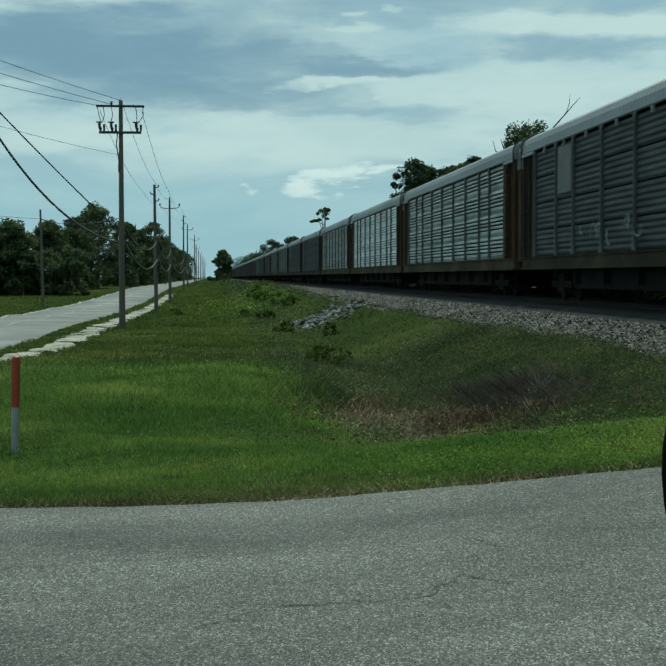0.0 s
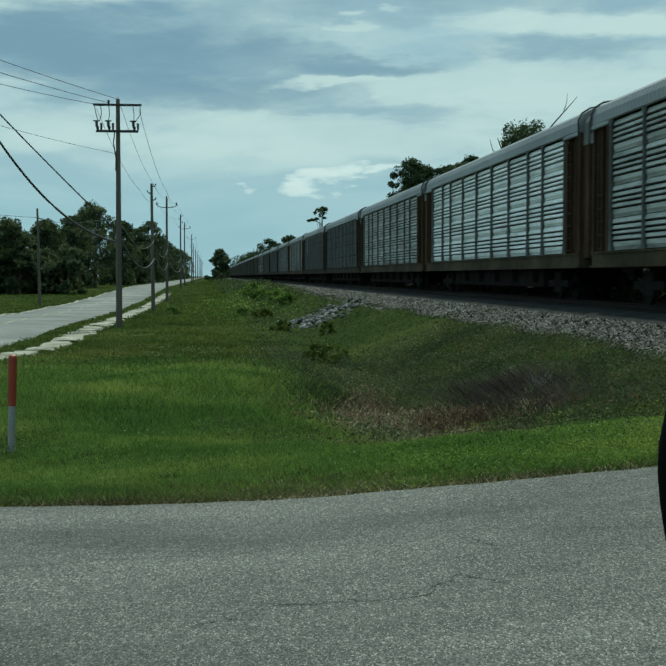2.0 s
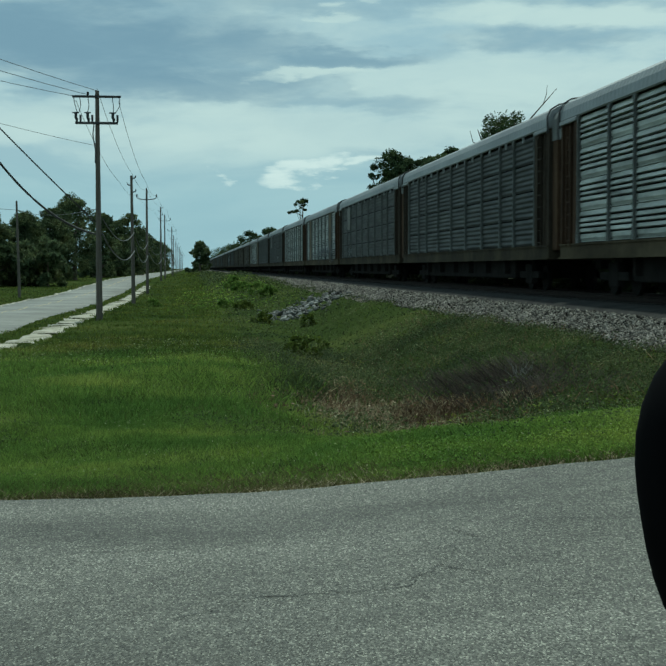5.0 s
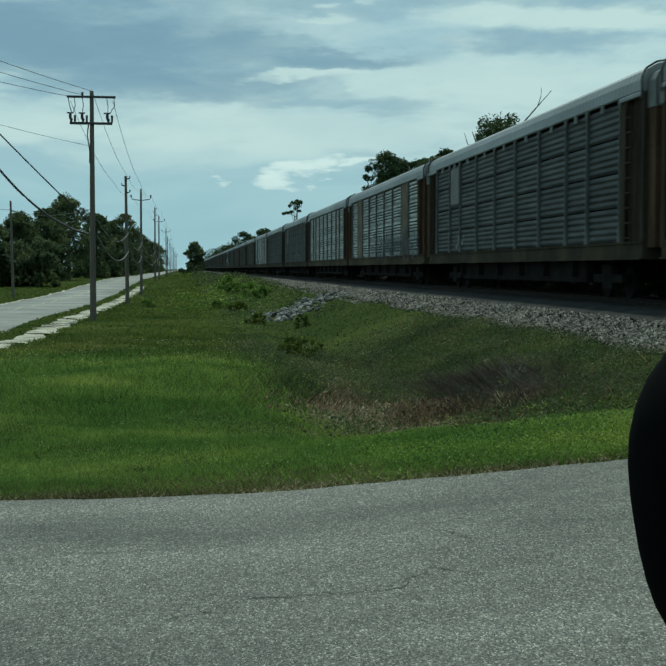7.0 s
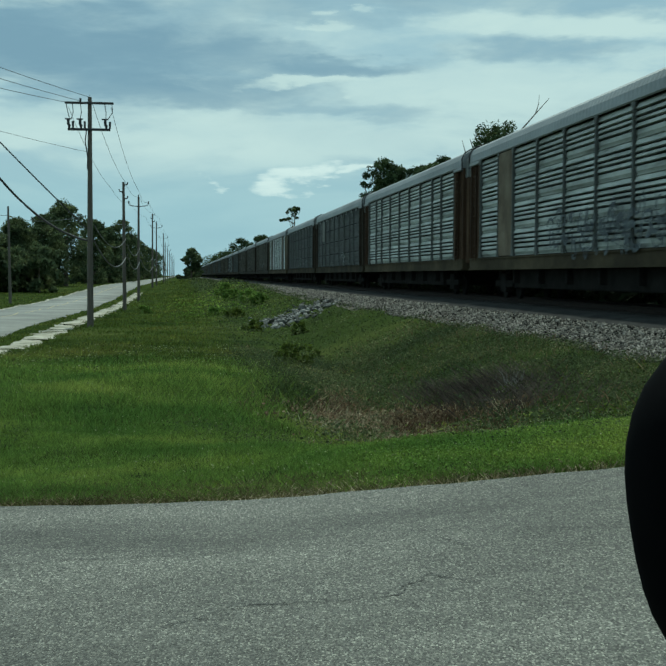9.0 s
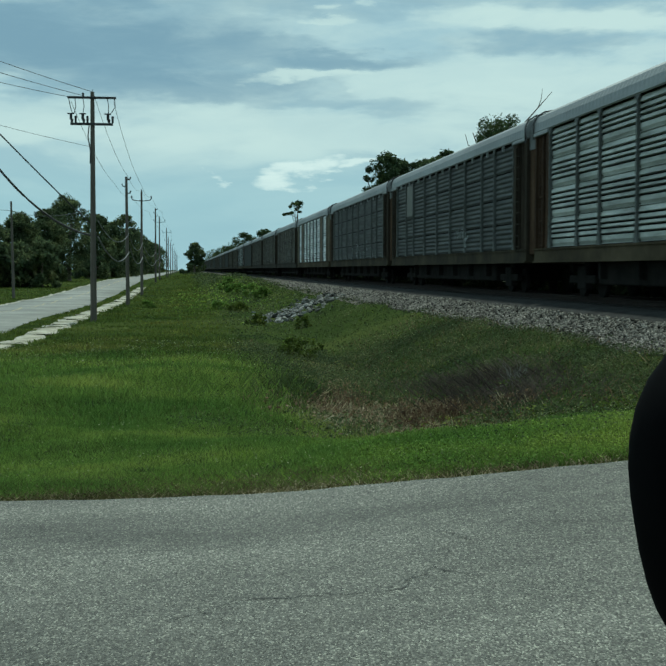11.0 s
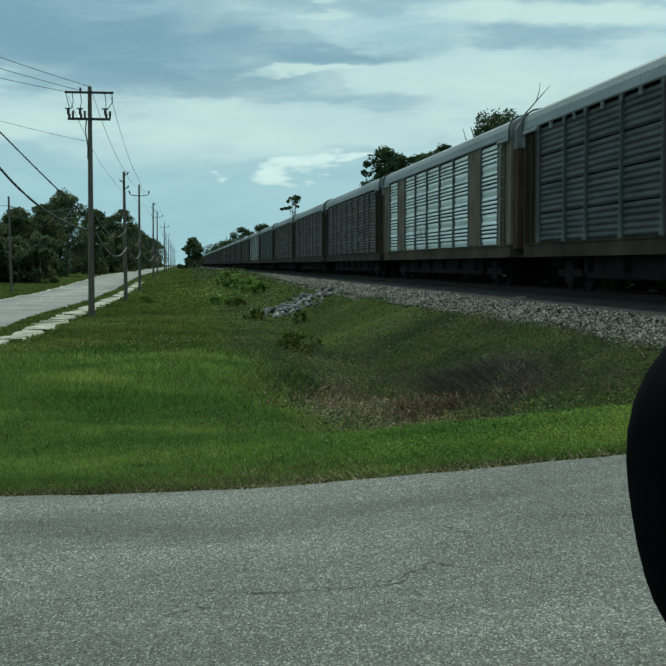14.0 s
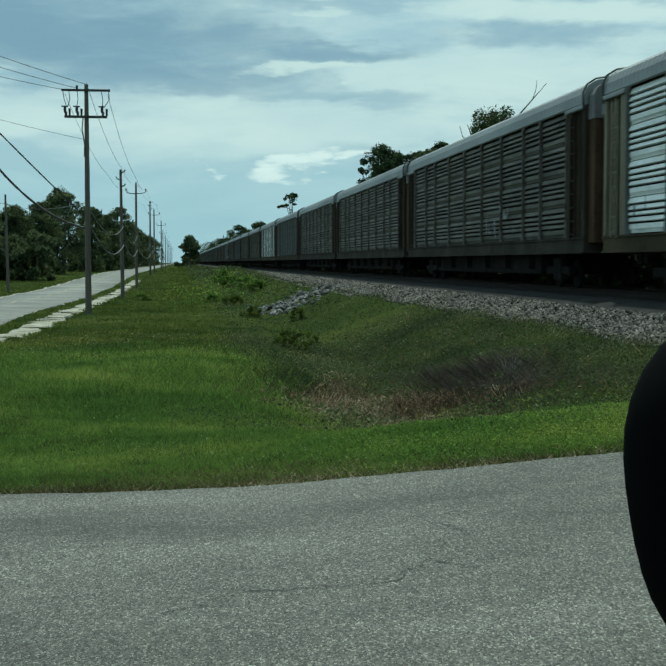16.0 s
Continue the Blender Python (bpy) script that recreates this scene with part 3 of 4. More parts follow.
    # ends: brown posts, folded doors, hood, ladder
    for s in (-1, 1):
        e = s * CAR_L / 2
        for side in (-1, 1):
            for a, b2, dx in ((0.0, 0.16, 0.0), (0.62, 0.76, 0.04), (1.22, 1.66, 0.0)):
                ya, yb = sorted((e - s * a, e - s * b2))
                xa, xb = sorted((side * (SIDE - dx), side * (SIDE - 0.14)))
                part("corner_post", box(bmesh.new(), xa, xb, ya, yb, 1.46, 5.11, 0.015), end_mat, car)
            ya, yb = sorted((e - s * 0.16, e - s * 1.4))
            bm = bmesh.new()
            prof = []
            for k in range(9):
                prof.append((side * (1.40 if k % 2 else 1.35), ya + (yb - ya) * k / 8))
            vs = [[bm.verts.new((x, yy, z)) for x, yy in prof] for z in (1.46, 5.12)]
            for i in range(8):
                bm.faces.new((vs[0][i], vs[0][i + 1], vs[1][i + 1], vs[1][i]))
            part("folded_door", bm, M["rust"] if end_mat is M["pale_end"] else end_mat, car, "rust-streaked folded end door")
        ya, yb = sorted((e - s * 0.3, e + s * 0.46))
        part("end_wall", box(bmesh.new(), -1.42, 1.42, ya, yb, 1.30, 4.74, 0.03), M["rust"], car, "rust-brown end wall")
        part("end_hood", hood_mesh(s), M["hood"], car, "grey rounded end hood")
        bm = bmesh.new()
        arc = [(-1.60, 4.95), (-1.61, 5.47), (-1.50, 5.70), (-1.24, 5.86), (-0.6, 5.96), (0.6, 5.96), (1.24, 5.86), (1.50, 5.70), (1.61, 5.47), (1.60, 4.95)]
        for (xa, za), (xb, zb) in zip(arc, arc[1:]):
            tube(bm, [(xa, e, za), (xb, e, zb)], 0.028, 6)
        part("roof_end_hoop", bm, M["hardware"], car, "dark steel roof end hoop")
        for sx in (-1, 1):
            ya, yb = sorted((e - s * 0.02, e - s * 1.62))
            part("roof_edge_bar", box(bmesh.new(), *sorted((sx * (SIDE - 0.05), sx * (SIDE + 0.07))), ya, yb, 5.02, 5.15, 0.03), M["roof"], car, "grey rounded bar under the roof end")
            part("end_pipe", tube(bmesh.new(), [(sx * 1.47, e - s * 0.42, 1.46), (sx * 1.47, e - s * 0.42, 5.05)], 0.055, 10), end_mat, car)
        if detailed:
            yl = e - s * 0.95
            for dy in (-0.2, 0.2):
                part("ladder_rail", box(bmesh.new(), -SIDE - 0.06, -SIDE - 0.02, yl + dy - 0.02, yl + dy + 0.02, 1.4, 4.9), end_mat, car)
            for k in range(9):
                part("ladder_rung", box(bmesh.new(), -SIDE - 0.055, -SIDE - 0.025, yl - 0.2, yl + 0.2, 1.55 + k * 0.38, 1.585 + k * 0.38), end_mat, car)
        bm = bmesh.new()
        yc = s * 9.9
        for x in (-1.05, 1.05):
            box(bm, x - 0.1, x + 0.1, yc - 1.2, yc + 1.2, 0.40, 0.64, 0.03)
            box(bm, x - 0.12, x + 0.12, yc - 0.4, yc + 0.4, 0.22, 0.9, 0.04)
        box(bm, -1.0, 1.0, yc - 0.25, yc + 0.25, 0.40, 1.02)
        bogie = part("bogie", bm, M["truck"], car, "grimy black bogie frame")
        for dy in (-0.9, 0.9):
            for x in (-0.76, 0.76):
                bm = bmesh.new()
                bmesh.ops.create_cone(bm, segments=20, radius1=0.42, radius2=0.42, depth=0.13, cap_ends=True,
                                      matrix=pose(x, yc + dy, 0.42, 0, 90, 0))
                part("wheel", bm, M["truck"], bogie)
        bm = box(bmesh.new(), -0.16, 0.16, min(e + s * 0.4, e + s * 0.7), max(e + s * 0.4, e + s * 0.7), 0.72, 1.0, 0.03)
        part("coupler", bm, M["truck"], car)
    bm = box(bmesh.new(), -1.2, 1.2, -8.2, 8.2, 0.38, 1.04, 0.05)
    part("underframe", bm, M["truck"], car, "grimy black underframe")
    for k in range(6):
        part("cross_beam", box(bmesh.new(), -1.4, 1.4, -7.5 + 3 * k, -7.35 + 3 * k, 0.55, 1.04), M["truck"], car)
    return car


M["post_paint"] = material("dull_green_grey_post", [(0.3, (0.058, 0.062, 0.059)), (0.7, (0.105, 0.112, 0.106))], scale=1.5, rough=0.6, fine=8, fine_amount=0.2)
KINDS = ["placard", "pale", "white", "pale", "dark", "placard", "striped_pale", "pale", "placard", "dark", "striped", "tan", "tan",
         "tan", "dark", "white", "tan", "tan", "dark", "tan", "white", "tan", "tan", "dark", "tan", "tan", "white", "tan", "dark", "tan",
         "tan", "white", "tan", "tan", "dark", "tan", "tan", "tan", "tan", "tan"]
LABELS = {"pale": "dulled white autorack wagon with ribbed side panels", "striped_pale": "dulled white autorack wagon with brown-grey blank panels and graffiti",
          "white": "weathered white autorack wagon with ribbed side panels", "dark": "sooty dark grey autorack wagon with ribbed side panels",
          "placard": "sooty dark grey autorack wagon with a blank placard", "striped": "white autorack wagon with brown-grey blank side panels",
          "tan": "tan-grey autorack wagon with ribbed side panels"}
GAP0 = 45.95        # y of the joint between the first two wagons at the start
wagons = []
_made = {}
for i, kind in enumerate([KINDS[0]] + KINDS):
    k = i - 1
    y = GAP0 + (k - 0.5) * CAR_PITCH + (0.7 if k > 10 else 0.35 if k == 10 else -0.3 if k == 8 else -0.15 if k == 9 else 0.0)   # slack in the couplings
    key = (kind, k < 13)
    if key not in _made:
        ob = _made[key] = build_car(*key)
        ob.matrix_basis = pose(TRACK_X, y, RAIL_Z)
    else:
        ob = copy_thing(_made[key], pose(TRACK_X, y, RAIL_Z))
    tagged(ob, LABELS[kind], "railway wagon", "train of autorack wagons")
    wagons.append((ob, y))


def spray(parent, y0, z0, length, height, count, seed, mat):
    """Scribbled paint: curved flat strokes just proud of the wall."""
    r = random.Random(seed)
    bm = bmesh.new()
    for k in range(count):
        yc, zc = y0 + r.uniform(-length, length) / 2, z0 + r.uniform(-height, height) / 2
        ra, rb, a0, da = r.uniform(0.08, 0.32), r.uniform(0.1, 0.32), r.uniform(0, 6.3), r.uniform(1.2, 4.0)
        w = r.uniform(0.02, 0.055)
        prev = None
        for i in range(13):
            a = a0 + da * i / 12
            ca, sa = math.cos(a), math.sin(a)
            cur = [bm.verts.new((-SIDE - 0.036 - 0.0005 * k, yc + ca * (ra + s * w), zc + sa * (rb + s * w))) for s in (-1, 1)]
            if prev:
                bm.faces.new((prev[0], prev[1], cur[1], cur[0]))
            prev = cur
    return tagged(part("graffiti", bm, mat, parent, "scrawled spray paint strokes"), kind="stuff")


M["graffiti_light"] = material("pale_grey_spray_paint", [(0.35, (0.13, 0.14, 0.145)), (0.65, (0.22, 0.235, 0.24))], scale=2.0, rough=0.6)
for k, y0, z0, ln, ht, n, mat in ((6, -5.0, 2.05, 15, 1.1, 200, "graffiti"), (6, -6.0, 2.0, 9, 0.8, 16, "graffiti_light"), (9, -4.0, 2.0, 10, 0.6, 14, "graffiti_light"),
                                  (0, 4.0, 2.2, 6, 0.5, 10, "graffiti_light"), (8, -4.0, 2.1, 3, 0.5, 8, "graffiti_light"), (5, 7.5, 2.0, 4, 0.4, 8, "graffiti_light"),
                                  (10, 6.5, 2.3, 11, 0.4, 16, "graffiti"), (11, -4.5, 2.2, 4, 0.8, 9, "graffiti_light"), (3, -2.0, 2.0, 6, 0.5, 8, "graffiti")):
    spray(wagons[k + 1][0], y0, z0, ln, ht, n, k * 13 + n, M[mat])

# ---- poles and wires ----


def build_pole(x, y, height, lean=(0, 0), top="small", r=0.17):
    z = float(ground_z(x, y))
    p = new("utility_pole")
    p.matrix_basis = pose(x, y, z - 0.3, lean[0], lean[1], 0)
    H = height + 0.3
    bm = tube(bmesh.new(), [(0, 0, H * k / 6) for k in range(7)], [r * (1 - 0.42 * k / 6) for k in range(7)], 14)
    part("pole_shaft", bm, M["pole_wood"], p)
    if top == "switch":
        bm = box(bmesh.new(), -1.22, 1.18, -0.18, -0.06, H - 0.36, H - 0.25, 0.01)
        part("crossarm", bm, M["hardware"], p)
        bm = box(bmesh.new(), -1.08, 1.02, -0.2, -0.06, H - 1.68, H - 1.56, 0.01)
        part("crossarm", bm, M["hardware"], p)
        for x0 in (-1.0, -0.42, 0.82):
            bm = tube(bmesh.new(), [(x0, -0.12, H - 1.56), (x0, -0.12, H - 1.42), (x0 - 0.05, -0.12, H - 1.36), (x0 - 0.05, -0.12, H - 1.12)], [0.05, 0.08, 0.07, 0.07], 8)
            box(bm, x0 - 0.22, x0 + 0.1, -0.16, -0.08, H - 1.14, H - 1.08)
            part("fuse_cutout", bm, M["hardware"], p)
            bm = tube(bmesh.new(), [(x0 + 0.18, -0.12, H - 1.56), (x0 + 0.18, -0.12, H - 1.22)], [0.05, 0.06], 8)
            part("surge_arrester", bm, M["hardware"], p)
        for x0, x1 in ((-1.15, -0.98), (-0.85, -0.9), (-0.45, -0.47), (0.75, 0.8), (1.1, 0.9)):
            bm = tube(bmesh.new(), [(x0, -0.12, H - 0.36), (x0 * 0.9 + x1 * 0.1 + 0.05, -0.12, H - 0.75), (x1, -0.12, H - 1.1)], 0.02, 5)
            part("jumper_lead", bm, M["wire"], p)
        for x0 in (-0.45,):
            bm = tube(bmesh.new(), [(x0, -0.12, H - 0.25), (x0, -0.12, H - 0.08)], [0.05, 0.06], 8)
            part("insulator", bm, M["hardware"], p)
        bm = tube(bmesh.new(), [(-0.15, -0.12, H - 1.6), (-0.22, -0.15, H - 2.2), (-0.1, -0.15, H - 3.0), (-0.12, -0.14, H - 3.6)], 0.03, 6)
        part("riser_cable", bm, M["wire"], p)
    elif top == "stub":
        for dz, sx in ((0.25, 1), (0.8, -1), (1.35, 1)):
            part("insulator", tube(bmesh.new(), [(sx * 0.06, -0.1, H - dz), (sx * 0.3, -0.12, H - dz + 0.06), (sx * 0.34, -0.12, H - dz + 0.22)], [0.05, 0.05, 0.07], 7), M["hardware"], p)
    elif top == "small":
        bm = tube(bmesh.new(), [(-1.05, -0.1, H - 0.75), (-0.95, -0.1, H - 0.95), (-0.3, -0.1, H - 1.05), (0.3, -0.1, H - 1.05), (0.95, -0.1, H - 0.95), (1.05, -0.1, H - 0.75)], 0.045, 6)
        part("crossarm", bm, M["hardware"], p)
        for x0 in (-1.05, 1.05):
            part("insulator", tube(bmesh.new(), [(x0, -0.1, H - 0.8), (x0, -0.1, H - 0.5)], [0.06, 0.08], 7), M["hardware"], p)
        part("insulator", tube(bmesh.new(), [(0, 0, H), (0, 0, H + 0.2)], [0.06, 0.07], 7), M["hardware"], p)
    return tagged(p, "weathered wooden utility pole with crossarm hardware" if top != "none" else "plain dark wooden utility pole", "utility pole", "utility poles along the road"), Vector((x, y, z + height))


POLES = [(-4.55, 65, 11.5, "switch", (0, 0)), (-4.54, 104, 10.35, "stub", (0, -0.5)), (-4.61, 140, 11.3, "small", (0, 0)), (-4.70, 211, 12.2, "stub", (0, 0)),
         (-4.71, 245, 12.0, "small", (0, 0)), (-4.4, 320, 12.2, "small", (0, 0)), (-4.8, 385, 11.6, "small", (0, 0)), (-4.8, 450, 11.4, "small", (0, 0)),
         (-4.8, 520, 11.4, "small", (0, 0)), (-4.8, 600, 11.4, "small", (0, 0)), (-4.8, 680, 11.4, "small", (0, 0)), (-4.8, 770, 11.4, "small", (0, 0)), (-4.8, 870, 11.4, "small", (0, 0))]
tops = []
for x, y, h, top, lean in POLES:
    ob, t = build_pole(x, y, h, lean, top)
    tops.append(t)
left_pole, left_top = build_pole(-16.45, 126, 9.4, (0, -1.0), "none", 0.16)


def wire(a, b, sag, r=0.012, label="thin black overhead power line", n=24):
    a, b = Vector(a), Vector(b)
    pts = [a.lerp(b, k / n) - Vector((0, 0, sag * 4 * (k / n) * (1 - k / n))) for k in range(n + 1)]
    bm = tube(bmesh.new(), pts, r, 5)
    tagged(part("overhead_wire", bm, M["wire"]), label, "cable", "overhead wires")


# wires from pole to pole
for a, b in zip(tops, tops[1:7]):
    for dx, dz in ((-1.05, -0.5), (1.05, -0.5), (0.0, 0.1)):
        wire(a + Vector((dx, 0, dz)), b + Vector((dx, 0, dz)), 0.5)
    wire((a.x + 0.2, a.y, 4.0), (b.x + 0.1, b.y, 4.4), 0.9, 0.028, "sagging black communication cable")
    wire((a.x + 0.2, a.y, 3.2), (b.x + 0.1, b.y, 2.9), 1.0, 0.045, "sagging black communication cable")
# wires that come in over the road from poles beyond the view
P = tops[0]
for start, end, sag, r, label in (
        ((0.0, 0.0, 0.0), (-11.7, 50, 11.1), 0.1, 0.014, "thin black overhead power line"),
        ((-0.45, 0.0, -0.2), (-11.7, 50, 10.43), 0.1, 0.014, "thin black overhead power line"),
        ((-1.15, 0.0, -0.27), (-11.7, 50, 9.76), 0.1, 0.014, "thin black overhead power line"),
        ((-0.15, 0.0, -2.72), (-11.7, 50, 8.3), 0.12, 0.010, "thin black overhead power line"),
        ((-0.15, -0.1, -6.55), (-11.04, 55, 10.73), 0.12, 0.034, "thin black guy wire beside the pole"),
        ((-0.15, -0.1, -7.15), (-11.2, 60, 10.35), 1.45, 0.058, "thick sagging black cable bundle")):
    wire(P + Vector(start), end, sag, r, label)
wire(left_top + Vector((0, 0, -0.9)), P + Vector((-0.1, 0, -5.9)), 0.4, 0.016)
wire(left_top + Vector((0, 0, -0.9)), left_top + Vector((-12, 0, 0.4)), 0.2, 0.02)


# ---- marker post ----


def build_marker():
    x, y = -1.99, 12.95
    z = float(ground_z(x, y))
    p = new("pipeline_marker_post")
    p.matrix_basis = pose(x, y, z - 0.1, 0, 1.3, 0)
    part("post_base", tube(bmesh.new(), [(0, 0, 0), (0, 0, 0.58)], 0.036, 16), M["post_grey"], p, "grey plastic lower tube")
    bm = tube(bmesh.new(), [(0, 0, 0.57), (0, 0, 1.05), (0, 0, 1.075), (0, 0, 1.085)], [0.043, 0.043, 0.038, 0.02], 16)
    part("post_sleeve", bm, M["orange"], p, "faded orange sleeve with a domed cap")
    tagged(p, "orange and grey plastic pipeline marker post in grass", "marker post")


build_marker()

# ---- trees ----
rng = np.random.default_rng(7)


def leaves(centres, radii, count, size, squash=0.8):
    """Leaf quads scattered through uneven clumps."""
    k = rng.integers(0, len(centres), count)
    d = rng.normal(size=(count, 3)); d /= np.linalg.norm(d, axis=1)[:, None]
    r = radii[k] * rng.uniform(0.25, 1.0, count) ** 0.5 * rng.uniform(0.85, 1.2, count)
    c = centres[k] + d * r[:, None] * np.array([1, 1, squash])
    a = rng.normal(size=(count, 3)); a /= np.linalg.norm(a, axis=1)[:, None]
    b = np.cross(a, rng.normal(size=(count, 3))); b /= np.linalg.norm(b, axis=1)[:, None]
    s = (size * rng.uniform(0.5, 1.3, count))[:, None]
    v = np.stack([c - a * s, c + b * s * 0.45, c + a * s, c - b * s * 0.45], 1).reshape(-1, 3)
    f = np.arange(count * 4).reshape(-1, 4)
    return v, f


def build_tree(x, y, height, width, base=0.25, clumps=26, count=5000, leaf=0.3, label="broadleaf tree with dense dark green crown", z=None, trunk=0.03, mat="leaf", limbs=7, category="tree", tuft=1.0):
    z = float(ground_z(x, y)) if z is None else z
    t = new("tree")
    t.matrix_basis = pose(x, y, z - 0.1)
    h0 = height * base
    bend = rng.normal(0, 0.03 * height, 2)
    bm = bmesh.new()
    R = height * trunk
    axis = [(bend[0] * (k / 5) ** 2, bend[1] * (k / 5) ** 2, height * 0.82 * k / 5) for k in range(6)]
    tube(bm, axis, [R * (1 - 0.85 * k / 5) for k in range(6)], 9)
    cs, rs = [], []
    for k in range(clumps):
        u = rng.uniform(0, 1)
        zz = h0 + (height - h0) * u
        rad = width / 2 * math.sqrt(max(0.05, 1 - (2 * u - 0.75) ** 2 / 1.6)) * rng.uniform(0.25, 0.95)
        an = rng.uniform(0, 2 * math.pi)
        cs.append((rad * math.cos(an), rad * math.sin(an), zz))
        rs.append(width * tuft * rng.uniform(0.08, 0.19))
    for k in range(min(limbs, clumps)):
        c = cs[k]
        s = Vector((0, 0, max(h0 * 0.7, c[2] * 0.6)))
        mid = s.lerp(Vector(c), 0.5) + Vector((0, 0, -0.03 * height))
        tube(bm, [s, mid, c], [R * 0.4, R * 0.25, R * 0.08], 6)
    part("trunk", bm, M["bark"], t)
    v, f = leaves(np.array(cs), np.array(rs), count, leaf)
    crown = new("crown", arrays("crown", v, f, M[mat]))
    crown.parent = t
    return tagged(t, label, category, "trees")


# left woods beyond the parallel road: rows of trees with an uneven top
W = [(-27.0, 176, 10.2, 8), (-31.5, 182, 9.8, 8), (-24.0, 190, 10.2, 8), (-30.2, 168, 12.0, 5), (-20.0, 226, 14.6, 10), (-22.5, 215, 12.0, 8), (-18.0, 270, 13, 8), (-16.2, 356, 17.0, 10),
     (-28, 226, 10, 9), (-34, 205, 10, 9), (-17.5, 310, 13, 8), (-17, 420, 15, 10), (-17, 500, 15, 11), (-17, 590, 15, 12), (-17, 700, 16, 13), (-17, 850, 17, 14)]
for k, (x, y, h, w) in enumerate(W):
    build_tree(x, y, h, w, base=0.03, tuft=0.75, clumps=150, count=24000 if k < 6 else 11000, leaf=0.19 if k < 6 else 0.30)
# under-storey that closes the wood's foot
for k in range(40):
    y = 172 + k * 8 if k > 12 else 174 + rng.uniform(0, 14)
    x = -18.0 - rng.uniform(0, 4) if k > 12 else -19.0 - k * 1.6
    build_tree(x, y, rng.uniform(4.5, 6.5), rng.uniform(6, 8), base=0.02, clumps=18, count=2200, leaf=0.42, limbs=3, label="dense dark shrubs at the foot of the wood", category="shrub")
# lone tree beside the track far off
build_tree(3.3, 420, 9.6, 7.0, base=0.34, clumps=60, count=8000, leaf=0.30, trunk=0.035, label="rounded dark tree standing alone far along the track")
build_tree(5.5, 520, 5.0, 7, base=0.05, clumps=16, count=1500, leaf=0.5, label="low dark shrubs far along the track", category="shrub")
build_tree(1.6, 428, 3.4, 7, base=0.02, clumps=14, count=1800, leaf=0.4, label="low dark shrubs far along the track", category="shrub")
# trees behind the train
sparse = build_tree(20.3, 80, 11.4, 5.2, base=0.66, clumps=70, count=9000, leaf=0.10, tuft=0.72, z=0, mat="leaf_back", label="sparse tree with a bare dead branch behind the train")
bm = bmesh.new()
tube(bm, [(0.5, 0, 10.0), (1.5, 0, 11.2), (2.4, 0.1, 12.2), (3.2, 0.1, 13.1)], [0.06, 0.05, 0.035, 0.015], 6)
tube(bm, [(2.3, 0.1, 12.1), (2.5, 0.1, 12.7), (2.55, 0.1, 13.3)], [0.03, 0.02, 0.01], 5)
tube(bm, [(-0.8, 0, 8.5), (-1.6, 0, 9.3), (-2.0, 0, 10.4)], [0.08, 0.06, 0.02], 6)
tube(bm, [(-1.6, 0, 9.3), (-2.3, 0, 9.6), (-2.5, 0, 10.3)], [0.05, 0.03, 0.015], 5)
part("dead_branch", bm, M["bark"], sparse, "bare grey dead branches")
for x, y, h, w in ((20.3, 128, 13.2, 4.6), (22.6, 134, 13.1, 5.0), (24.6, 131, 12.9, 5.0), (26.4, 133, 13.4, 5.2), (28.6, 138, 14.6, 4.2)):
    build_tree(x, y, h, w, base=0.62, clumps=95, count=12000, leaf=0.125, tuft=0.75, z=0, mat="leaf_back")
pine = build_tree(22.9, 260, 15.6, 3.4, base=0.90, clumps=12, count=1600, leaf=0.17, z=0, mat="leaf_back", trunk=0.012, label="tall thin pine with a small flat top")
lower = new("crown", arrays("crown", *leaves(np.array([(-1.9, 0, 13.1), (-1.0, 0.3, 13.3), (-2.6, -0.2, 12.9), (0.6, 0.2, 13.5)]), np.array([0.55, 0.5, 0.45, 0.4]), 900, 0.17, 0.55), M["leaf_back"]))
lower.parent = pine
part("limb", tube(bmesh.new(), [(0, 0, 12.2), (-1.0, 0.1, 12.8), (-2.2, 0, 12.9)], [0.10, 0.07, 0.04], 6), M["bark"], pine)
for x, y, h, w in ((25.5, 262, 10.4, 6), (22, 262, 8.6, 4), (21, 330, 11.6, 8), (19, 420, 13, 8), (22, 425, 13, 8), (19, 520, 11, 12), (19, 640, 12, 14), (18, 800, 13, 16)):
    build_tree(x, y, h, w, base=0.3, clumps=34, count=5000, leaf=0.3, z=0, mat="leaf_back")
# added undergrowth that darkens the gap below the wagons; shade in its leaf colour
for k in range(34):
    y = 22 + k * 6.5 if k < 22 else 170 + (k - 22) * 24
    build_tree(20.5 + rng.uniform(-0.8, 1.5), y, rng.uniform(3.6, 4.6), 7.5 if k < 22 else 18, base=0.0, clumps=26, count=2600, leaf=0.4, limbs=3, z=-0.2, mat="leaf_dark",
               label="added undergrowth behind the track, leaves darkened as if in shade", category="shrub")


# ---- car door mirror beside the camera ----


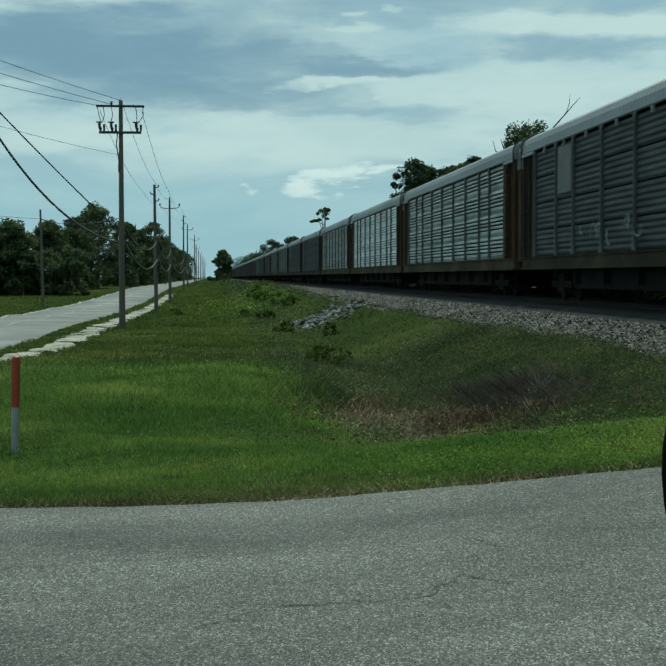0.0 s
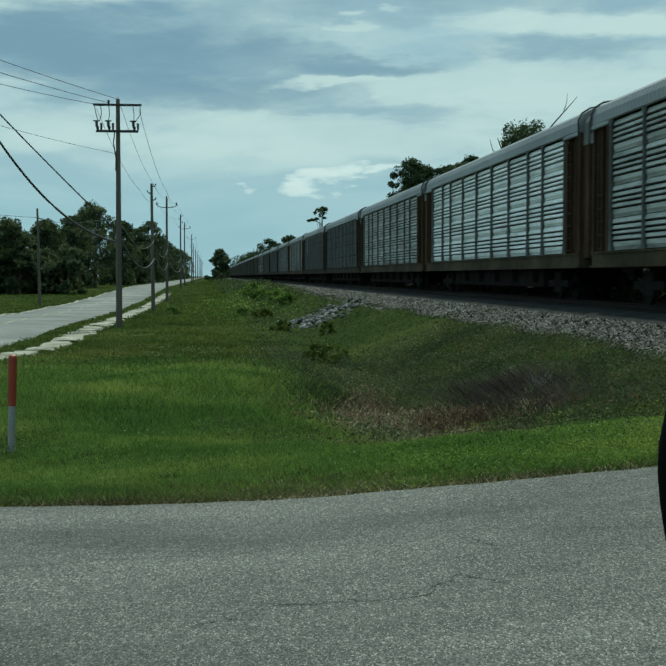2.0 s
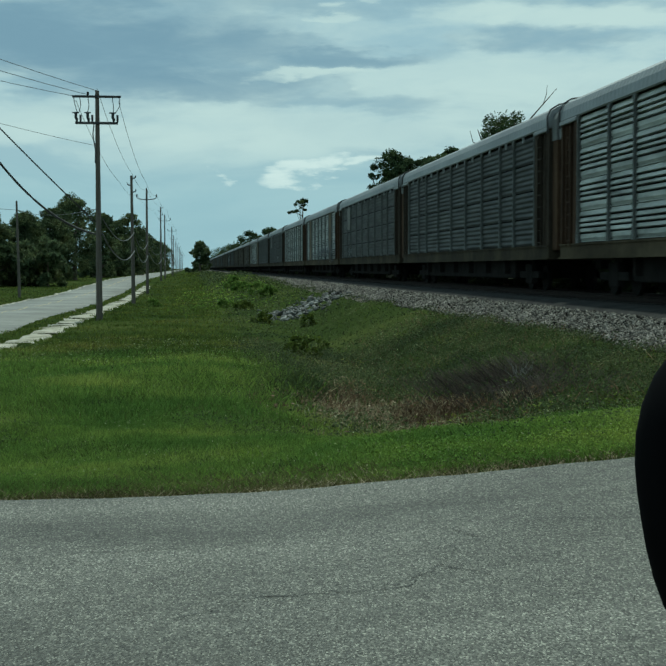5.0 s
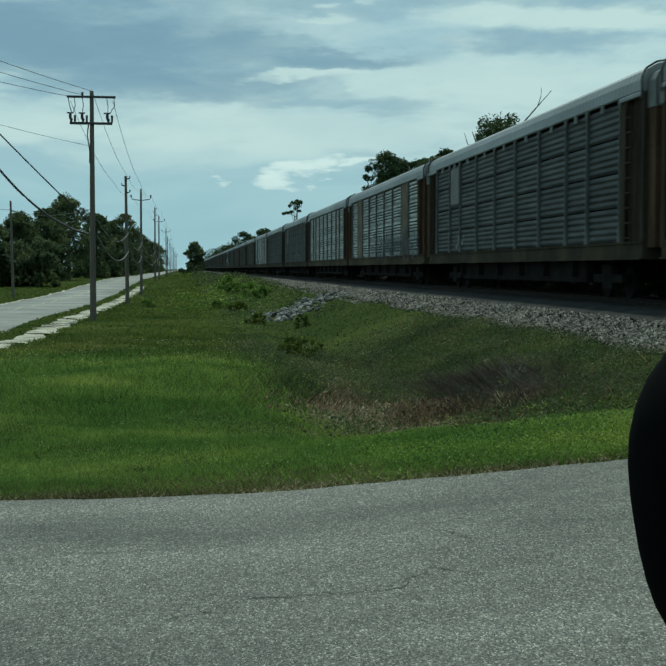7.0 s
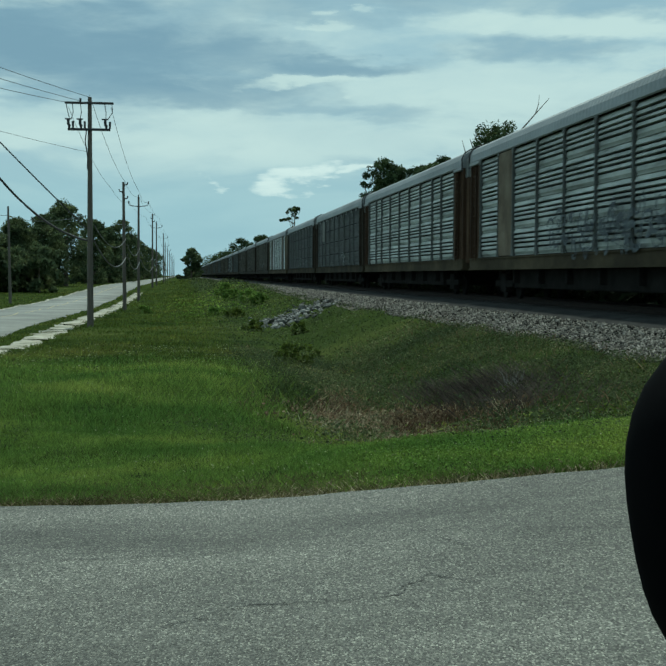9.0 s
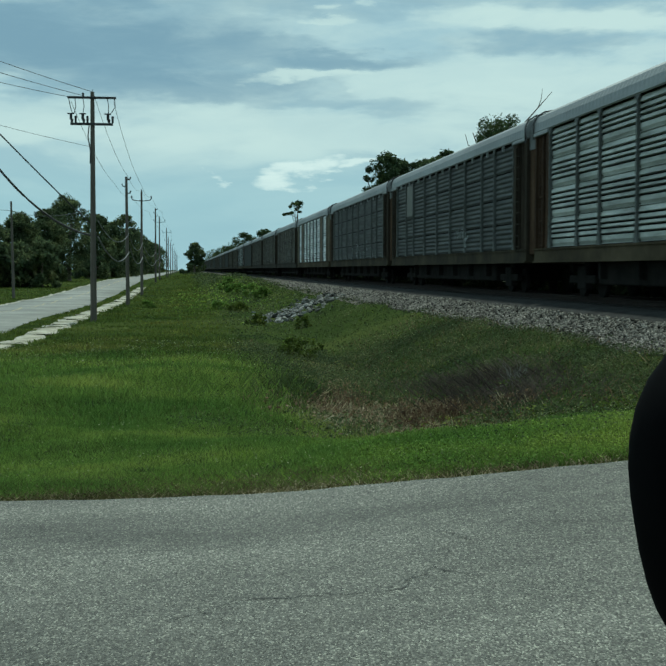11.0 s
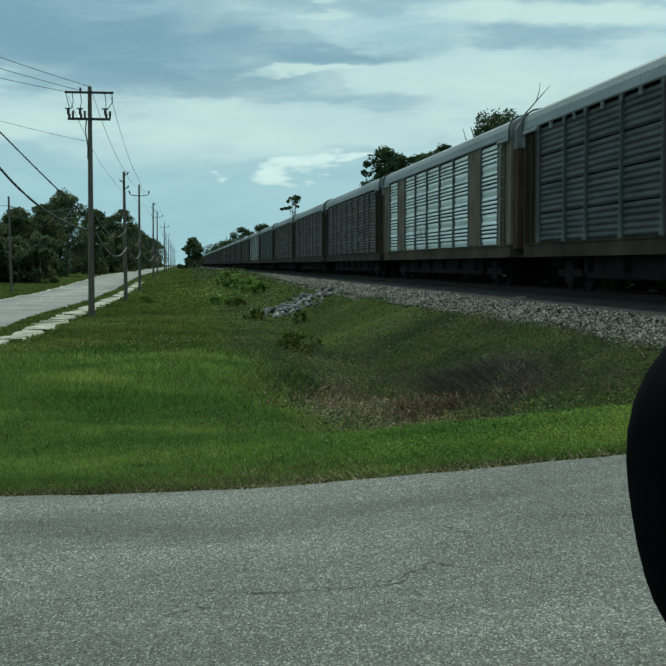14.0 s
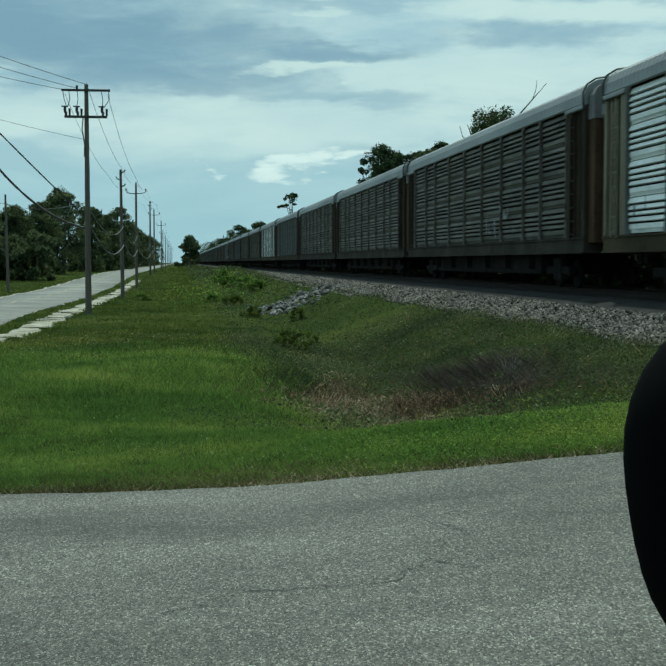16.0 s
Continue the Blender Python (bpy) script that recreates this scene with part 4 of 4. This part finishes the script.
def build_mirror():
    d = new("parked_car")
    d.matrix_basis = pose(0, 0, 0)
    bm = box(bmesh.new(), -0.75, 0.62, 0.42, 0.52, 0.32, 1.12, 0.03)
    part("door_panel", bm, M["black_plastic"], d)
    bm = bmesh.new()
    bmesh.ops.create_uvsphere(bm, u_segments=40, v_segments=24, radius=1.0)
    for v in bm.verts:
        c = v.co
        q = 2.75
        n = (abs(c.x) ** q + abs(c.y) ** q + abs(c.z) ** q) ** (1 / q)
        v.co = Vector((c.x / n * 0.125, c.y / n * 0.06, c.z / n * 0.106))
    bmesh.ops.transform(bm, matrix=pose(0.3515, 0.62, 1.391, 0, -10.5, 8), verts=bm.verts)
    part("mirror_housing", bm, M["black_plastic"], d, "black rounded mirror housing", smooth=True)
    part("mirror_arm", tube(bmesh.new(), [(0.30, 0.60, 1.31), (0.32, 0.55, 1.15), (0.33, 0.5, 1.08)], 0.03, 10), M["black_plastic"], d)
    part("floor_pan", box(bmesh.new(), -2.3, 1.9, -1.25, 0.50, 0.20, 0.33, 0.03), M["black_plastic"], d)
    for x in (-1.55, 1.2):
        for y in (-1.15, 0.38):
            bm = bmesh.new()
            bmesh.ops.create_cone(bm, segments=28, radius1=0.33, radius2=0.33, depth=0.2, cap_ends=True, matrix=pose(x, y, 0.33 + float(road_z(np.array(x))), 90, 0, 0))
            part("wheel", bm, M["black_plastic"], d)
    tagged(d, "black parked car with a rounded side mirror", "car")


build_mirror()


# ---- pale strip of broken limestone along the poles ----


def build_strip():
    ys = np.arange(28.0, 175.0, 0.35)
    keep = np.sin(ys * 0.83) + 0.7 * np.sin(ys * 2.17 + 1) + 0.5 * np.sin(ys * 4.9) > -0.95
    l = -6.15 + 0.12 * np.sin(ys * 1.9) + 0.1 * np.sin(ys * 5.1) + 0.04 * rng.normal(size=len(ys))
    r = -5.35 + 0.14 * np.sin(ys * 1.3 + 2) + 0.1 * np.sin(ys * 4.3) + 0.06 * rng.normal(size=len(ys))
    v = np.concatenate([np.stack([c, ys, ground_z(c, ys) + d], -1) for c, d in ((l - 0.1, -0.05), (l, 0.05), (r, 0.05), (r + 0.1, -0.05))])
    n = len(ys)
    j = np.arange(n - 1)[keep[:-1]]
    f = np.concatenate([np.stack([j + n * k, j + n * (k + 1), j + n * (k + 1) + 1, j + n * k + 1], -1) for k in range(3)])
    tagged(new("limestone_strip", arrays("limestone_strip", v, f, M["limestone"])), "pale broken limestone strip along the grass verge", "gravel strip", kind="structure")


build_strip()

# ---- stones ----


def stone_verts(n, size):
    """n irregular stones with 6 corners each."""
    base = np.array([[1, 0, 0], [-1, 0, 0], [0, 1, 0], [0, -1, 0], [0, 0, 1], [0, 0, -1]], float)
    tri = np.array([[0, 2, 4], [2, 1, 4], [1, 3, 4], [3, 0, 4], [2, 0, 5], [1, 2, 5], [3, 1, 5], [0, 3, 5]])
    q = rng.normal(size=(n, 4)); q /= np.linalg.norm(q, axis=1)[:, None]
    w, x, y, z = q.T
    R = np.stack([np.stack([1 - 2 * (y * y + z * z), 2 * (x * y - z * w), 2 * (x * z + y * w)], -1),
                  np.stack([2 * (x * y + z * w), 1 - 2 * (x * x + z * z), 2 * (y * z - x * w)], -1),
                  np.stack([2 * (x * z - y * w), 2 * (y * z + x * w), 1 - 2 * (x * x + y * y)], -1)], 1)
    p = base[None] * rng.uniform(0.55, 1.25, (n, 6, 1)) * size[:, None, None] + rng.normal(0, 0.12, (n, 6, 3)) * size[:, None, None]
    p = np.einsum("nij,nkj->nki", R, p)
    f = (np.arange(n)[:, None, None] * 6 + tri[None]).reshape(-1, 3)
    return p, f


def build_ballast():
    n = 62000
    y = 18 + 150 * rng.uniform(0, 1, n) ** 2.0
    x = rng.uniform(8.6, 10.15, n)
    edge = 8.88 + 0.25 * np.sin(y * 0.7) + 0.2 * np.sin(y * 0.23 + 1)
    keep = (x > edge + rng.normal(0, 0.18, n))
    x, y = x[keep], y[keep]
    n = len(x)
    p, f = stone_verts(n, rng.uniform(0.020, 0.045, n) * (1 + y / 110))
    p[:, :, 0] += x[:, None]; p[:, :, 1] += y[:, None]
    p[:, :, 2] += (ground_z(x, y) + rng.uniform(0.0, 0.05, n))[:, None]
    tagged(new("ballast_stones", arrays("ballast_stones", p.reshape(-1, 3), f, M["ballast"])), "grey crushed ballast stones on the track shoulder", "ballast", kind="stuff")


build_ballast()


def build_riprap():
    pile = new("riprap_pile")
    x0, y0 = 6.4, 70.5
    z0 = float(ground_z(x0, y0))
    pile.matrix_basis = pose(x0, y0, z0)
    meshes = []
    for k in range(7):
        bm = bmesh.new()
        bmesh.ops.create_icosphere(bm, subdivisions=1, radius=1.0)
        for v in bm.verts:
            v.co *= rng.uniform(0.65, 1.2)
            v.co.z *= 0.5
        me = bpy.data.meshes.new("stone")
        bm.to_mesh(me); bm.free()
        me.materials.append(M["riprap"])
        meshes.append(me)
    for k in range(290):
        u = rng.uniform(0, 1)
        x = 4.15 + 4.7 * u + rng.normal(0, 0.3)
        y = 66.5 + 8 * u + rng.normal(0, 2.6)
        s = rng.uniform(0.08, 0.19)
        z = float(ground_z(x, y)) + rng.uniform(0.0, 0.12)
        share("stone", meshes[k % 7], pile, pose(x - x0, y - y0, z - z0, *rng.uniform(-40, 40, 2), rng.uniform(0, 360)) @ Matrix.Diagonal((s * rng.uniform(1, 1.6), s, s, 1)))
    tagged(pile, "pale grey riprap rocks piled on the ballast slope", "rock pile")


build_riprap()

# ---- grass ----


def blob(x, y, x0, y0, rx, ry):
    return np.exp(-((x - x0) / rx) ** 2 - ((y - y0) / ry) ** 2)


def scatter(n, y0, y1, power, margin=0.04):
    y = y0 + (y1 - y0) * rng.uniform(0, 1, n) ** power
    x = y * rng.uniform(-0.20 - margin, 0.36 + margin, n)
    return x, y


def dead_zone(x, y):
    return np.clip((0.95 * blob(x, y, 2.95, 18.3, 1.4, 2.0) + 0.6 * blob(x, y, 4.4, 19.5, 0.9, 1.7) + 0.5 * blob(x, y, 2.9, 22.5, 0.7, 1.2)) * (0.8 + 0.6 * np.sin(x * 3.1 + 1.1 * y) * np.sin(y * 1.9 - x)), 0, 1)


def twig_zone(x, y):
    return np.clip(0.95 * blob(x, y, 5.25, 21.3, 0.8, 2.4) * (0.7 + 0.5 * np.sin(x * 4.3) * np.sin(y * 2.2)), 0, 1)


def clover_zone(x, y):
    return smooth(0.6, 2.2, x) * (1 - smooth(11.5, 14.0, y)) + 0.8 * blob(x, y, -1.3, 25.5, 1.8, 2.6) + 0.9 * blob(x, y, 2.8, 115, 3.2, 32)


def blades(x, y, h, w, lean=0.45):
    """Bent grass blades: two triangles' worth of quad each."""
    n = len(x)
    z = ground_z(x, y) - 0.01
    a = rng.uniform(0, 2 * np.pi, n)
    dx, dy = np.cos(a) * w / 2, np.sin(a) * w / 2
    l = rng.normal(0, lean, (n, 2)) * h[:, None]
    v = np.empty((n, 4, 3))
    v[:, 0] = np.stack([x - dx, y - dy, z], -1)
    v[:, 1] = np.stack([x + dx, y + dy, z], -1)
    m = np.stack([x + l[:, 0] * 0.5, y + l[:, 1] * 0.5, z + h * 0.56], -1)
    v[:, 2] = m + np.stack([dx, dy, 0 * z], -1) * 0.9
    v[:, 3] = np.stack([x + l[:, 0], y + l[:, 1], z + h], -1)
    return v.reshape(-1, 3), np.arange(4 * n).reshape(-1, 4)


def low_leaves(x, y, h, s):
    n = len(x)
    c = np.stack([x, y, ground_z(x, y) + h], -1)
    a = rng.normal(size=(n, 3)) * np.array([1, 1, 0.35]); a /= np.linalg.norm(a, axis=1)[:, None]
    b = np.cross(a, rng.normal(size=(n, 3)) * np.array([0.5, 0.5, 1.0])); b /= np.linalg.norm(b, axis=1)[:, None]
    s = s[:, None]
    v = np.stack([c - a * s, c + b * s * 0.6, c + a * s, c - b * s * 0.6], 1).reshape(-1, 3)
    return v, np.arange(4 * n).reshape(-1, 4)


def road_clear(x, y):
    e = ROAD_EDGE + 0.06 + 0.12 * np.sin(x * 2.3) ** 2 + np.abs(rng.normal(0, 0.10, len(x)))
    ok = (y > e) & (x < 8.85 + 0.25 * np.sin(y * 0.7)) & ~((x > -14.2) & (x < -7.4)) & ~((x > -6.2) & (x < -5.3))
    rip = (np.abs(y - (66.5 + 8 * (x - 4.15) / 4.7)) < 2.6) & (x > 3.8)
    return ok & ~rip


def add_stuff(name, parts, mat, label, category="grass"):
    v = np.concatenate([p[0] for p in parts])
    off, fs = 0, []
    for a, f in parts:
        fs.append(f + off); off += len(a)
    tagged(new(name, arrays(name, v, np.concatenate(fs), mat)), label, category, kind="stuff")


def patchy(x, y, a, b, ph):
    return np.sin(x * a + 1.7 * np.sin(y * b * 0.6 + ph)) * np.sin(y * b + 1.3 * np.sin(x * a * 0.7) + ph)


def build_grass():
    green, field, clover, weed, dead, twig, pale, straw = [], [], [], [], [], [], [], []
    for n, ya, yb, pw in ((230000, 8.4, 15.0, 1.15), (230000, 14.0, 40.0, 1.5), (170000, 36.0, 175.0, 1.6), (60000, 165.0, 420.0, 1.3)):
        x, y = scatter(n, ya, yb, pw)
        k = road_clear(x, y)
        x, y = x[k], y[k]
        d, t, c = dead_zone(x, y), twig_zone(x, y), clover_zone(x, y)
        u = rng.uniform(0, 1, len(x))
        keep = u > np.clip(1.6 * d + 1.0 * t, 0, 0.93)
        x, y, c = x[keep], y[keep], c[keep]
        isc = rng.uniform(0, 1, len(x)) < c * (0.55 + 0.25 * patchy(x, y, 1.9, 2.3, 0.4))
        ditch = smooth(1.0, 3.0, x) * smooth(14, 18, y)
        isw = ~isc & (rng.uniform(0, 1, len(x)) < 0.85 * ditch + 0.12 * (patchy(x, y, 1.1, 0.8, 2.0) > 0.35))
        isg = ~(isc | isw)
        tall = 0.6 + 0.45 * patchy(x, y, 0.9, 0.6, 1.3) + 1.7 * blob(x, y, 1.75, 20.5, 0.5, 3.0) + 1.5 * blob(x, y, 2.4, 28, 0.6, 4.0) + 2.4 * blob(x, y, 3.2, 35, 0.8, 2.5) + 0.9 * blob(x, y, 0, 20, 2.2, 4)
        h = (0.045 + 0.07 * tall) * rng.uniform(0.4, 1.35, len(x)) * (0.75 + 0.55 * smooth(13, 22, y) + 1.6 * smooth(70, 130, y) * smooth(-3, 2, x))
        w = np.maximum(0.0065, 0.00060 * y) * rng.uniform(0.7, 1.4, len(x))
        isf = isg & ((rng.uniform(0, 1, len(x)) < np.maximum(ditch, 0.9 * smooth(22, 40, y))) | (ya > 30))
        isg = isg & ~isf
        toweed = (isg & (rng.uniform(0, 1, len(x)) < 0.8 * blob(x, y, 1.75, 20.5, 0.7, 3.5))) | isf & (((ya < 30) & (rng.uniform(0, 1, len(x)) < ditch + 0.1)) | (rng.uniform(0, 1, len(x)) < ditch * (1 - smooth(55, 95, y))))
        greener = toweed & (patchy(x, y, 0.8, 0.33, 0.9) + 0.3 * rng.normal(size=len(x)) > 0.45) & (y > 19)
        toweed = toweed & ~greener
        isf = (isf & ~toweed) | greener
        weed.append(blades(x[toweed], y[toweed], h[toweed], w[toweed]))
        isg = isg & ~(toweed | isf)
        green.append(blades(x[isg], y[isg], h[isg], w[isg]))
        field.append(blades(x[isf], y[isf], h[isf], w[isf]))
        clover.append(low_leaves(x[isc], y[isc], 0.9 * h[isc] * rng.uniform(0.2, 1, isc.sum()), np.maximum(0.011, 0.0009 * y[isc]) * rng.uniform(0.6, 1.3, isc.sum())))
        weed.append(low_leaves(x[isw], y[isw], 1.6 * h[isw] * rng.uniform(0.1, 1, isw.sum()), np.maximum(0.012, 0.0007 * y[isw]) * rng.uniform(0.6, 1.4, isw.sum())))
    # brown dead weeds and leaves in the ditch
    n = 42000
    x, y = rng.uniform(0.8, 7.0, n), rng.uniform(13.5, 26, n)
    k = rng.uniform(0, 1, n) < dead_zone(x, y)
    x, y = x[k], y[k]
    dead.append(blades(x, y, rng.uniform(0.04, 0.20, len(x)), np.full(len(x), 0.010), 0.4))
    m = len(x) // 2
    dead.append(low_leaves(x[:m], y[:m], rng.uniform(0.01, 0.16, m), rng.uniform(0.014, 0.04, m)))
    # bleached stalks, thickest at the near end of the ditch
    x, y = rng.uniform(1.4, 5.2, 17000), rng.uniform(15.5, 23, 17000)
    k = rng.uniform(0, 1, 17000) < dead_zone(x, y) * (0.12 + 0.75 * blob(x, y, 2.5, 18.6, 0.6, 1.4) + 0.4 * (patchy(x, y, 3.1, 2.2, 0.7) > 0.45))
    straw.append(blades(x[k], y[k], rng.uniform(0.05, 0.22, k.sum()), np.full(k.sum(), 0.015), 0.5))
    n = 110000
    x, y = rng.uniform(3.0, 8.0, n), rng.uniform(14, 30, n)
    k = rng.uniform(0, 1, n) < twig_zone(x, y) * 0.8
    x, y = x[k], y[k]
    twig.append(blades(x, y, rng.uniform(0.08, 0.36, len(x)), np.full(len(x), 0.0065), 0.7))
    # dry thatch along the road edge
    n = 30000
    x = rng.uniform(-4, 4.5, n); y = ROAD_EDGE + 0.03 + np.abs(rng.normal(0, 0.5, n))
    k = rng.uniform(0, 1, n) < 0.8 - 0.6 * smooth(0.3, 2.2, x)
    thatch = [blades(x[k], y[k], rng.uniform(0.03, 0.085, k.sum()), np.full(k.sum(), 0.0065), 0.9)]
    n = 4500
    x = rng.uniform(-4, 3.0, n); y = ROAD_EDGE + 0.04 + np.abs(rng.normal(0, 0.28, n))
    straw.append(blades(x, y, rng.uniform(0.02, 0.07, n), np.full(n, 0.009), 0.9))
    add_stuff("road_edge_thatch", thatch, M["thatch"], "dry olive-brown thatch along the road edge", "grass")
    # thin stems through the ditch weeds
    n = 4000
    x = rng.uniform(2, 9, n); y = rng.uniform(15, 45, n)
    dead.append(blades(x, y, rng.uniform(0.10, 0.25, n), np.full(n, 0.008), 0.5))
    # uneven clumps of leafy weeds on the ditch banks
    for k in range(420):
        x0, y0 = rng.uniform(1.5, 8.8), rng.uniform(14.5, 42)
        n = int(rng.uniform(60, 170))
        r = rng.uniform(0.12, 0.4)
        x, y = x0 + rng.normal(0, r, n), y0 + rng.normal(0, r, n)
        k2 = road_clear(x, y) & (dead_zone(x, y) < 0.35)
        x, y = x[k2], y[k2]
        top = rng.uniform(0.12, 0.34)
        (weed if rng.uniform() < 0.9 else field).append(low_leaves(x, y, top * rng.uniform(0.1, 1, len(x)), rng.uniform(0.014, 0.03, len(x))))
    # tufts of longer grass in the mown verge
    for k in range(380):
        x0, y0 = scatter(1, 8.9, 24, 1.2)
        n = int(rng.uniform(25, 80))
        r = rng.uniform(0.05, 0.17)
        x, y = x0 + rng.normal(0, r, n), y0 + rng.normal(0, r, n)
        k2 = road_clear(x, y) & (dead_zone(x, y) < 0.3)
        x, y = x[k2], y[k2]
        top = rng.uniform(0.05, 0.10)
        (green if rng.uniform() < 0.5 else weed if rng.uniform() < 0.6 else clover).append(blades(x, y, top * rng.uniform(0.5, 1.1, len(x)), np.full(len(x), 0.0075), 0.5))
    # bleached clumps and fallen leaves among the dead weeds
    for k in range(34):
        x0, y0 = rng.normal(2.7, 0.55), rng.normal(18.6, 1.0)
        n = int(rng.uniform(20, 60))
        x, y = x0 + rng.normal(0, 0.09, n), y0 + rng.normal(0, 0.12, n)
        straw.append(blades(x, y, rng.uniform(0.05, 0.18, n), np.full(n, 0.014), 0.5))
        straw.append(low_leaves(x[:12], y[:12], rng.uniform(0.03, 0.12, len(x[:12])), rng.uniform(0.02, 0.045, len(x[:12]))))
    # pale flower and seed heads
    x, y = scatter(8000, 8.9, 45, 1.3)
    k = road_clear(x, y)
    x, y = x[k], y[k]
    pale.append(low_leaves(x, y, rng.uniform(0.06, 0.16, len(x)), np.maximum(0.007, 0.0006 * y) * rng.uniform(0.5, 1.3, len(x))))
    add_stuff("grass", green, M["grass"], "uncut green roadside grass", "grass")
    add_stuff("field_grass", field, M["field"], "coarse olive green grass along the track", "grass")
    add_stuff("clover", clover, M["clover"], "low bright green clover and weeds", "weeds")
    add_stuff("ditch_weeds", weed, M["weed"], "leafy dark green weeds in the ditch", "weeds")
    add_stuff("dead_weeds", dead, M["dead"], "dry brown dead weeds in the ditch", "weeds")
    add_stuff("straw_stalks", straw, M["straw"], "bleached straw stalks in the ditch and road edge", "weeds")
    add_stuff("dry_brush", twig, M["twig"], "dry purple-grey brush in the ditch", "brush")
    add_stuff("seed_heads", pale, M["pale"], "pale seed heads scattered in the grass", "grass")


M["twig"] = leaf_material("purple_grey_brush", (0.050, 0.041, 0.035), (0.088, 0.073, 0.062), (0.18, 0.152, 0.13))
build_grass()

for x, y, h, w in ((3.3, 36, 0.85, 1.3), (2.9, 34, 0.6, 1.2), (5.4, 58, 0.6, 1.0), (3.4, 60, 0.6, 1.2), (5.2, 104, 1.2, 2.2), (4.6, 112, 1.0, 2.0), (5.8, 96, 0.9, 1.8), (4.2, 125, 1.1, 2.5), (-2.6, 92, 0.6, 1.0), (2.2, 84, 0.7, 1.6), (3.4, 80, 0.7, 1.4)):
    build_tree(x, y, h, w, base=0.0, clumps=24, count=1400, leaf=0.035 + 0.0007 * y, limbs=4, mat="grass" if y > 80 else "field", trunk=0.012, tuft=0.7, label="small leafy green bush in the grass", category="bush")

def build_twigs():
    x0, y0 = 5.55, 20.8
    z0 = float(ground_z(x0, y0))
    t = new("bare_twigs")
    t.matrix_basis = pose(x0, y0, z0)
    r = random.Random(5)
    for k in range(30):
        bm = bmesh.new()
        a, l = r.uniform(0, 6.3), r.uniform(0.15, 0.45)
        p = [(r.gauss(0, 0.12), r.gauss(0, 0.2), -0.03)]
        for i in range(4):
            p.append((p[-1][0] + math.cos(a) * l * 0.12 + r.gauss(0, 0.03), p[-1][1] + math.sin(a) * l * 0.12, p[-1][2] + l * 0.25))
        tube(bm, p, [0.009, 0.008, 0.007, 0.005, 0.002], 5)
        part("twig", bm, M["pale_twig"], t)
    bm = tube(bmesh.new(), [(-0.5, -0.35, 0.02), (-0.25, -0.32, 0.09), (-0.05, -0.2, 0.08), (0.1, -0.1, 0.16)], [0.008, 0.012, 0.011, 0.005], 6)
    part("fallen_branch", bm, M["pale_twig"], t)
    tagged(t, "bare pale grey twigs and a fallen branch", "twigs")


M["pale_twig"] = material("bleached_twig_bark", [(0.3, (0.15, 0.14, 0.125)), (0.7, (0.29, 0.27, 0.24))], scale=8, rough=0.9, spec=0.1)
build_twigs()


# dark tube added in place of a dark hollow in the brush
def build_hollow():
    z = float(ground_z(5.0, 20.0))
    bm = tube(bmesh.new(), [(-0.24, 0, 0.05), (-0.1, 0.02, 0.07), (0.08, 0.0, 0.075), (0.25, 0.03, 0.10)], [0.055, 0.065, 0.06, 0.045], 10)
    log = part("fallen_log", bm, M["hollow_dark"])
    log.matrix_basis = pose(5.0, 20.0, z, 0, 0, 8)
    tagged(log, "short dark tube standing in for a hollow in dry brush", "log")


# near-black colour gives the hollow its darkness
M["hollow_dark"] = material("dark_hollow_fill", [(0.3, (0.012, 0.010, 0.008)), (0.7, (0.035, 0.030, 0.025))], scale=6, rough=0.95, stretch=(0.4, 2, 2), bump=0.01, bump_scale=30)
build_hollow()

# ---- cracks in the asphalt ----


def crack(points, width=0.007):
    pts, r = [], random.Random(len(points) * 7 + int(points[0][0] * 100))
    for (xa, ya), (xb, yb) in zip(points, points[1:]):
        for k in range(10):
            t = k / 10
            pts.append((xa + (xb - xa) * t + r.gauss(0, 0.010), ya + (yb - ya) * t + r.gauss(0, 0.012)))
    bm = bmesh.new()
    prev = None
    for i, (x, y) in enumerate(pts):
        w = width * r.uniform(0.3, 1.0)
        z = float(road_z(np.array(x))) + 0.004
        cur = (bm.verts.new((x - w * 0.3, y - w, z)), bm.verts.new((x + w * 0.3, y + w, z)))
        if prev:
            bm.faces.new((prev[0], cur[0], cur[1], prev[1]))
        prev = cur
    tagged(part("road_crack", bm, M["tar"]), "thin dark crack in the asphalt", "crack", "cracks in the road", "structure")


crack([(1.36, 6.38), (1.19, 5.98), (1.05, 5.84), (1.0, 5.69), (0.83, 5.66), (0.57, 5.70), (0.30, 5.70), (0.14, 5.58), (-0.06, 5.40)], 0.006)
crack([(1.40, 6.80), (1.48, 6.6), (1.50, 6.35)], 0.005)
crack([(1.19, 5.98), (1.32, 5.86), (1.40, 5.70)], 0.005)
crack([(-1.2, 6.6), (-0.6, 6.75), (0.2, 6.8), (0.7, 7.1)], 0.004)


# ---- movement ----


def motions():
    for ob, y in wagons:
        walk(ob, [(float(t), pose(TRACK_X, y - SPEED * t, RAIL_Z)) for t in range(0, 17)])


motions()
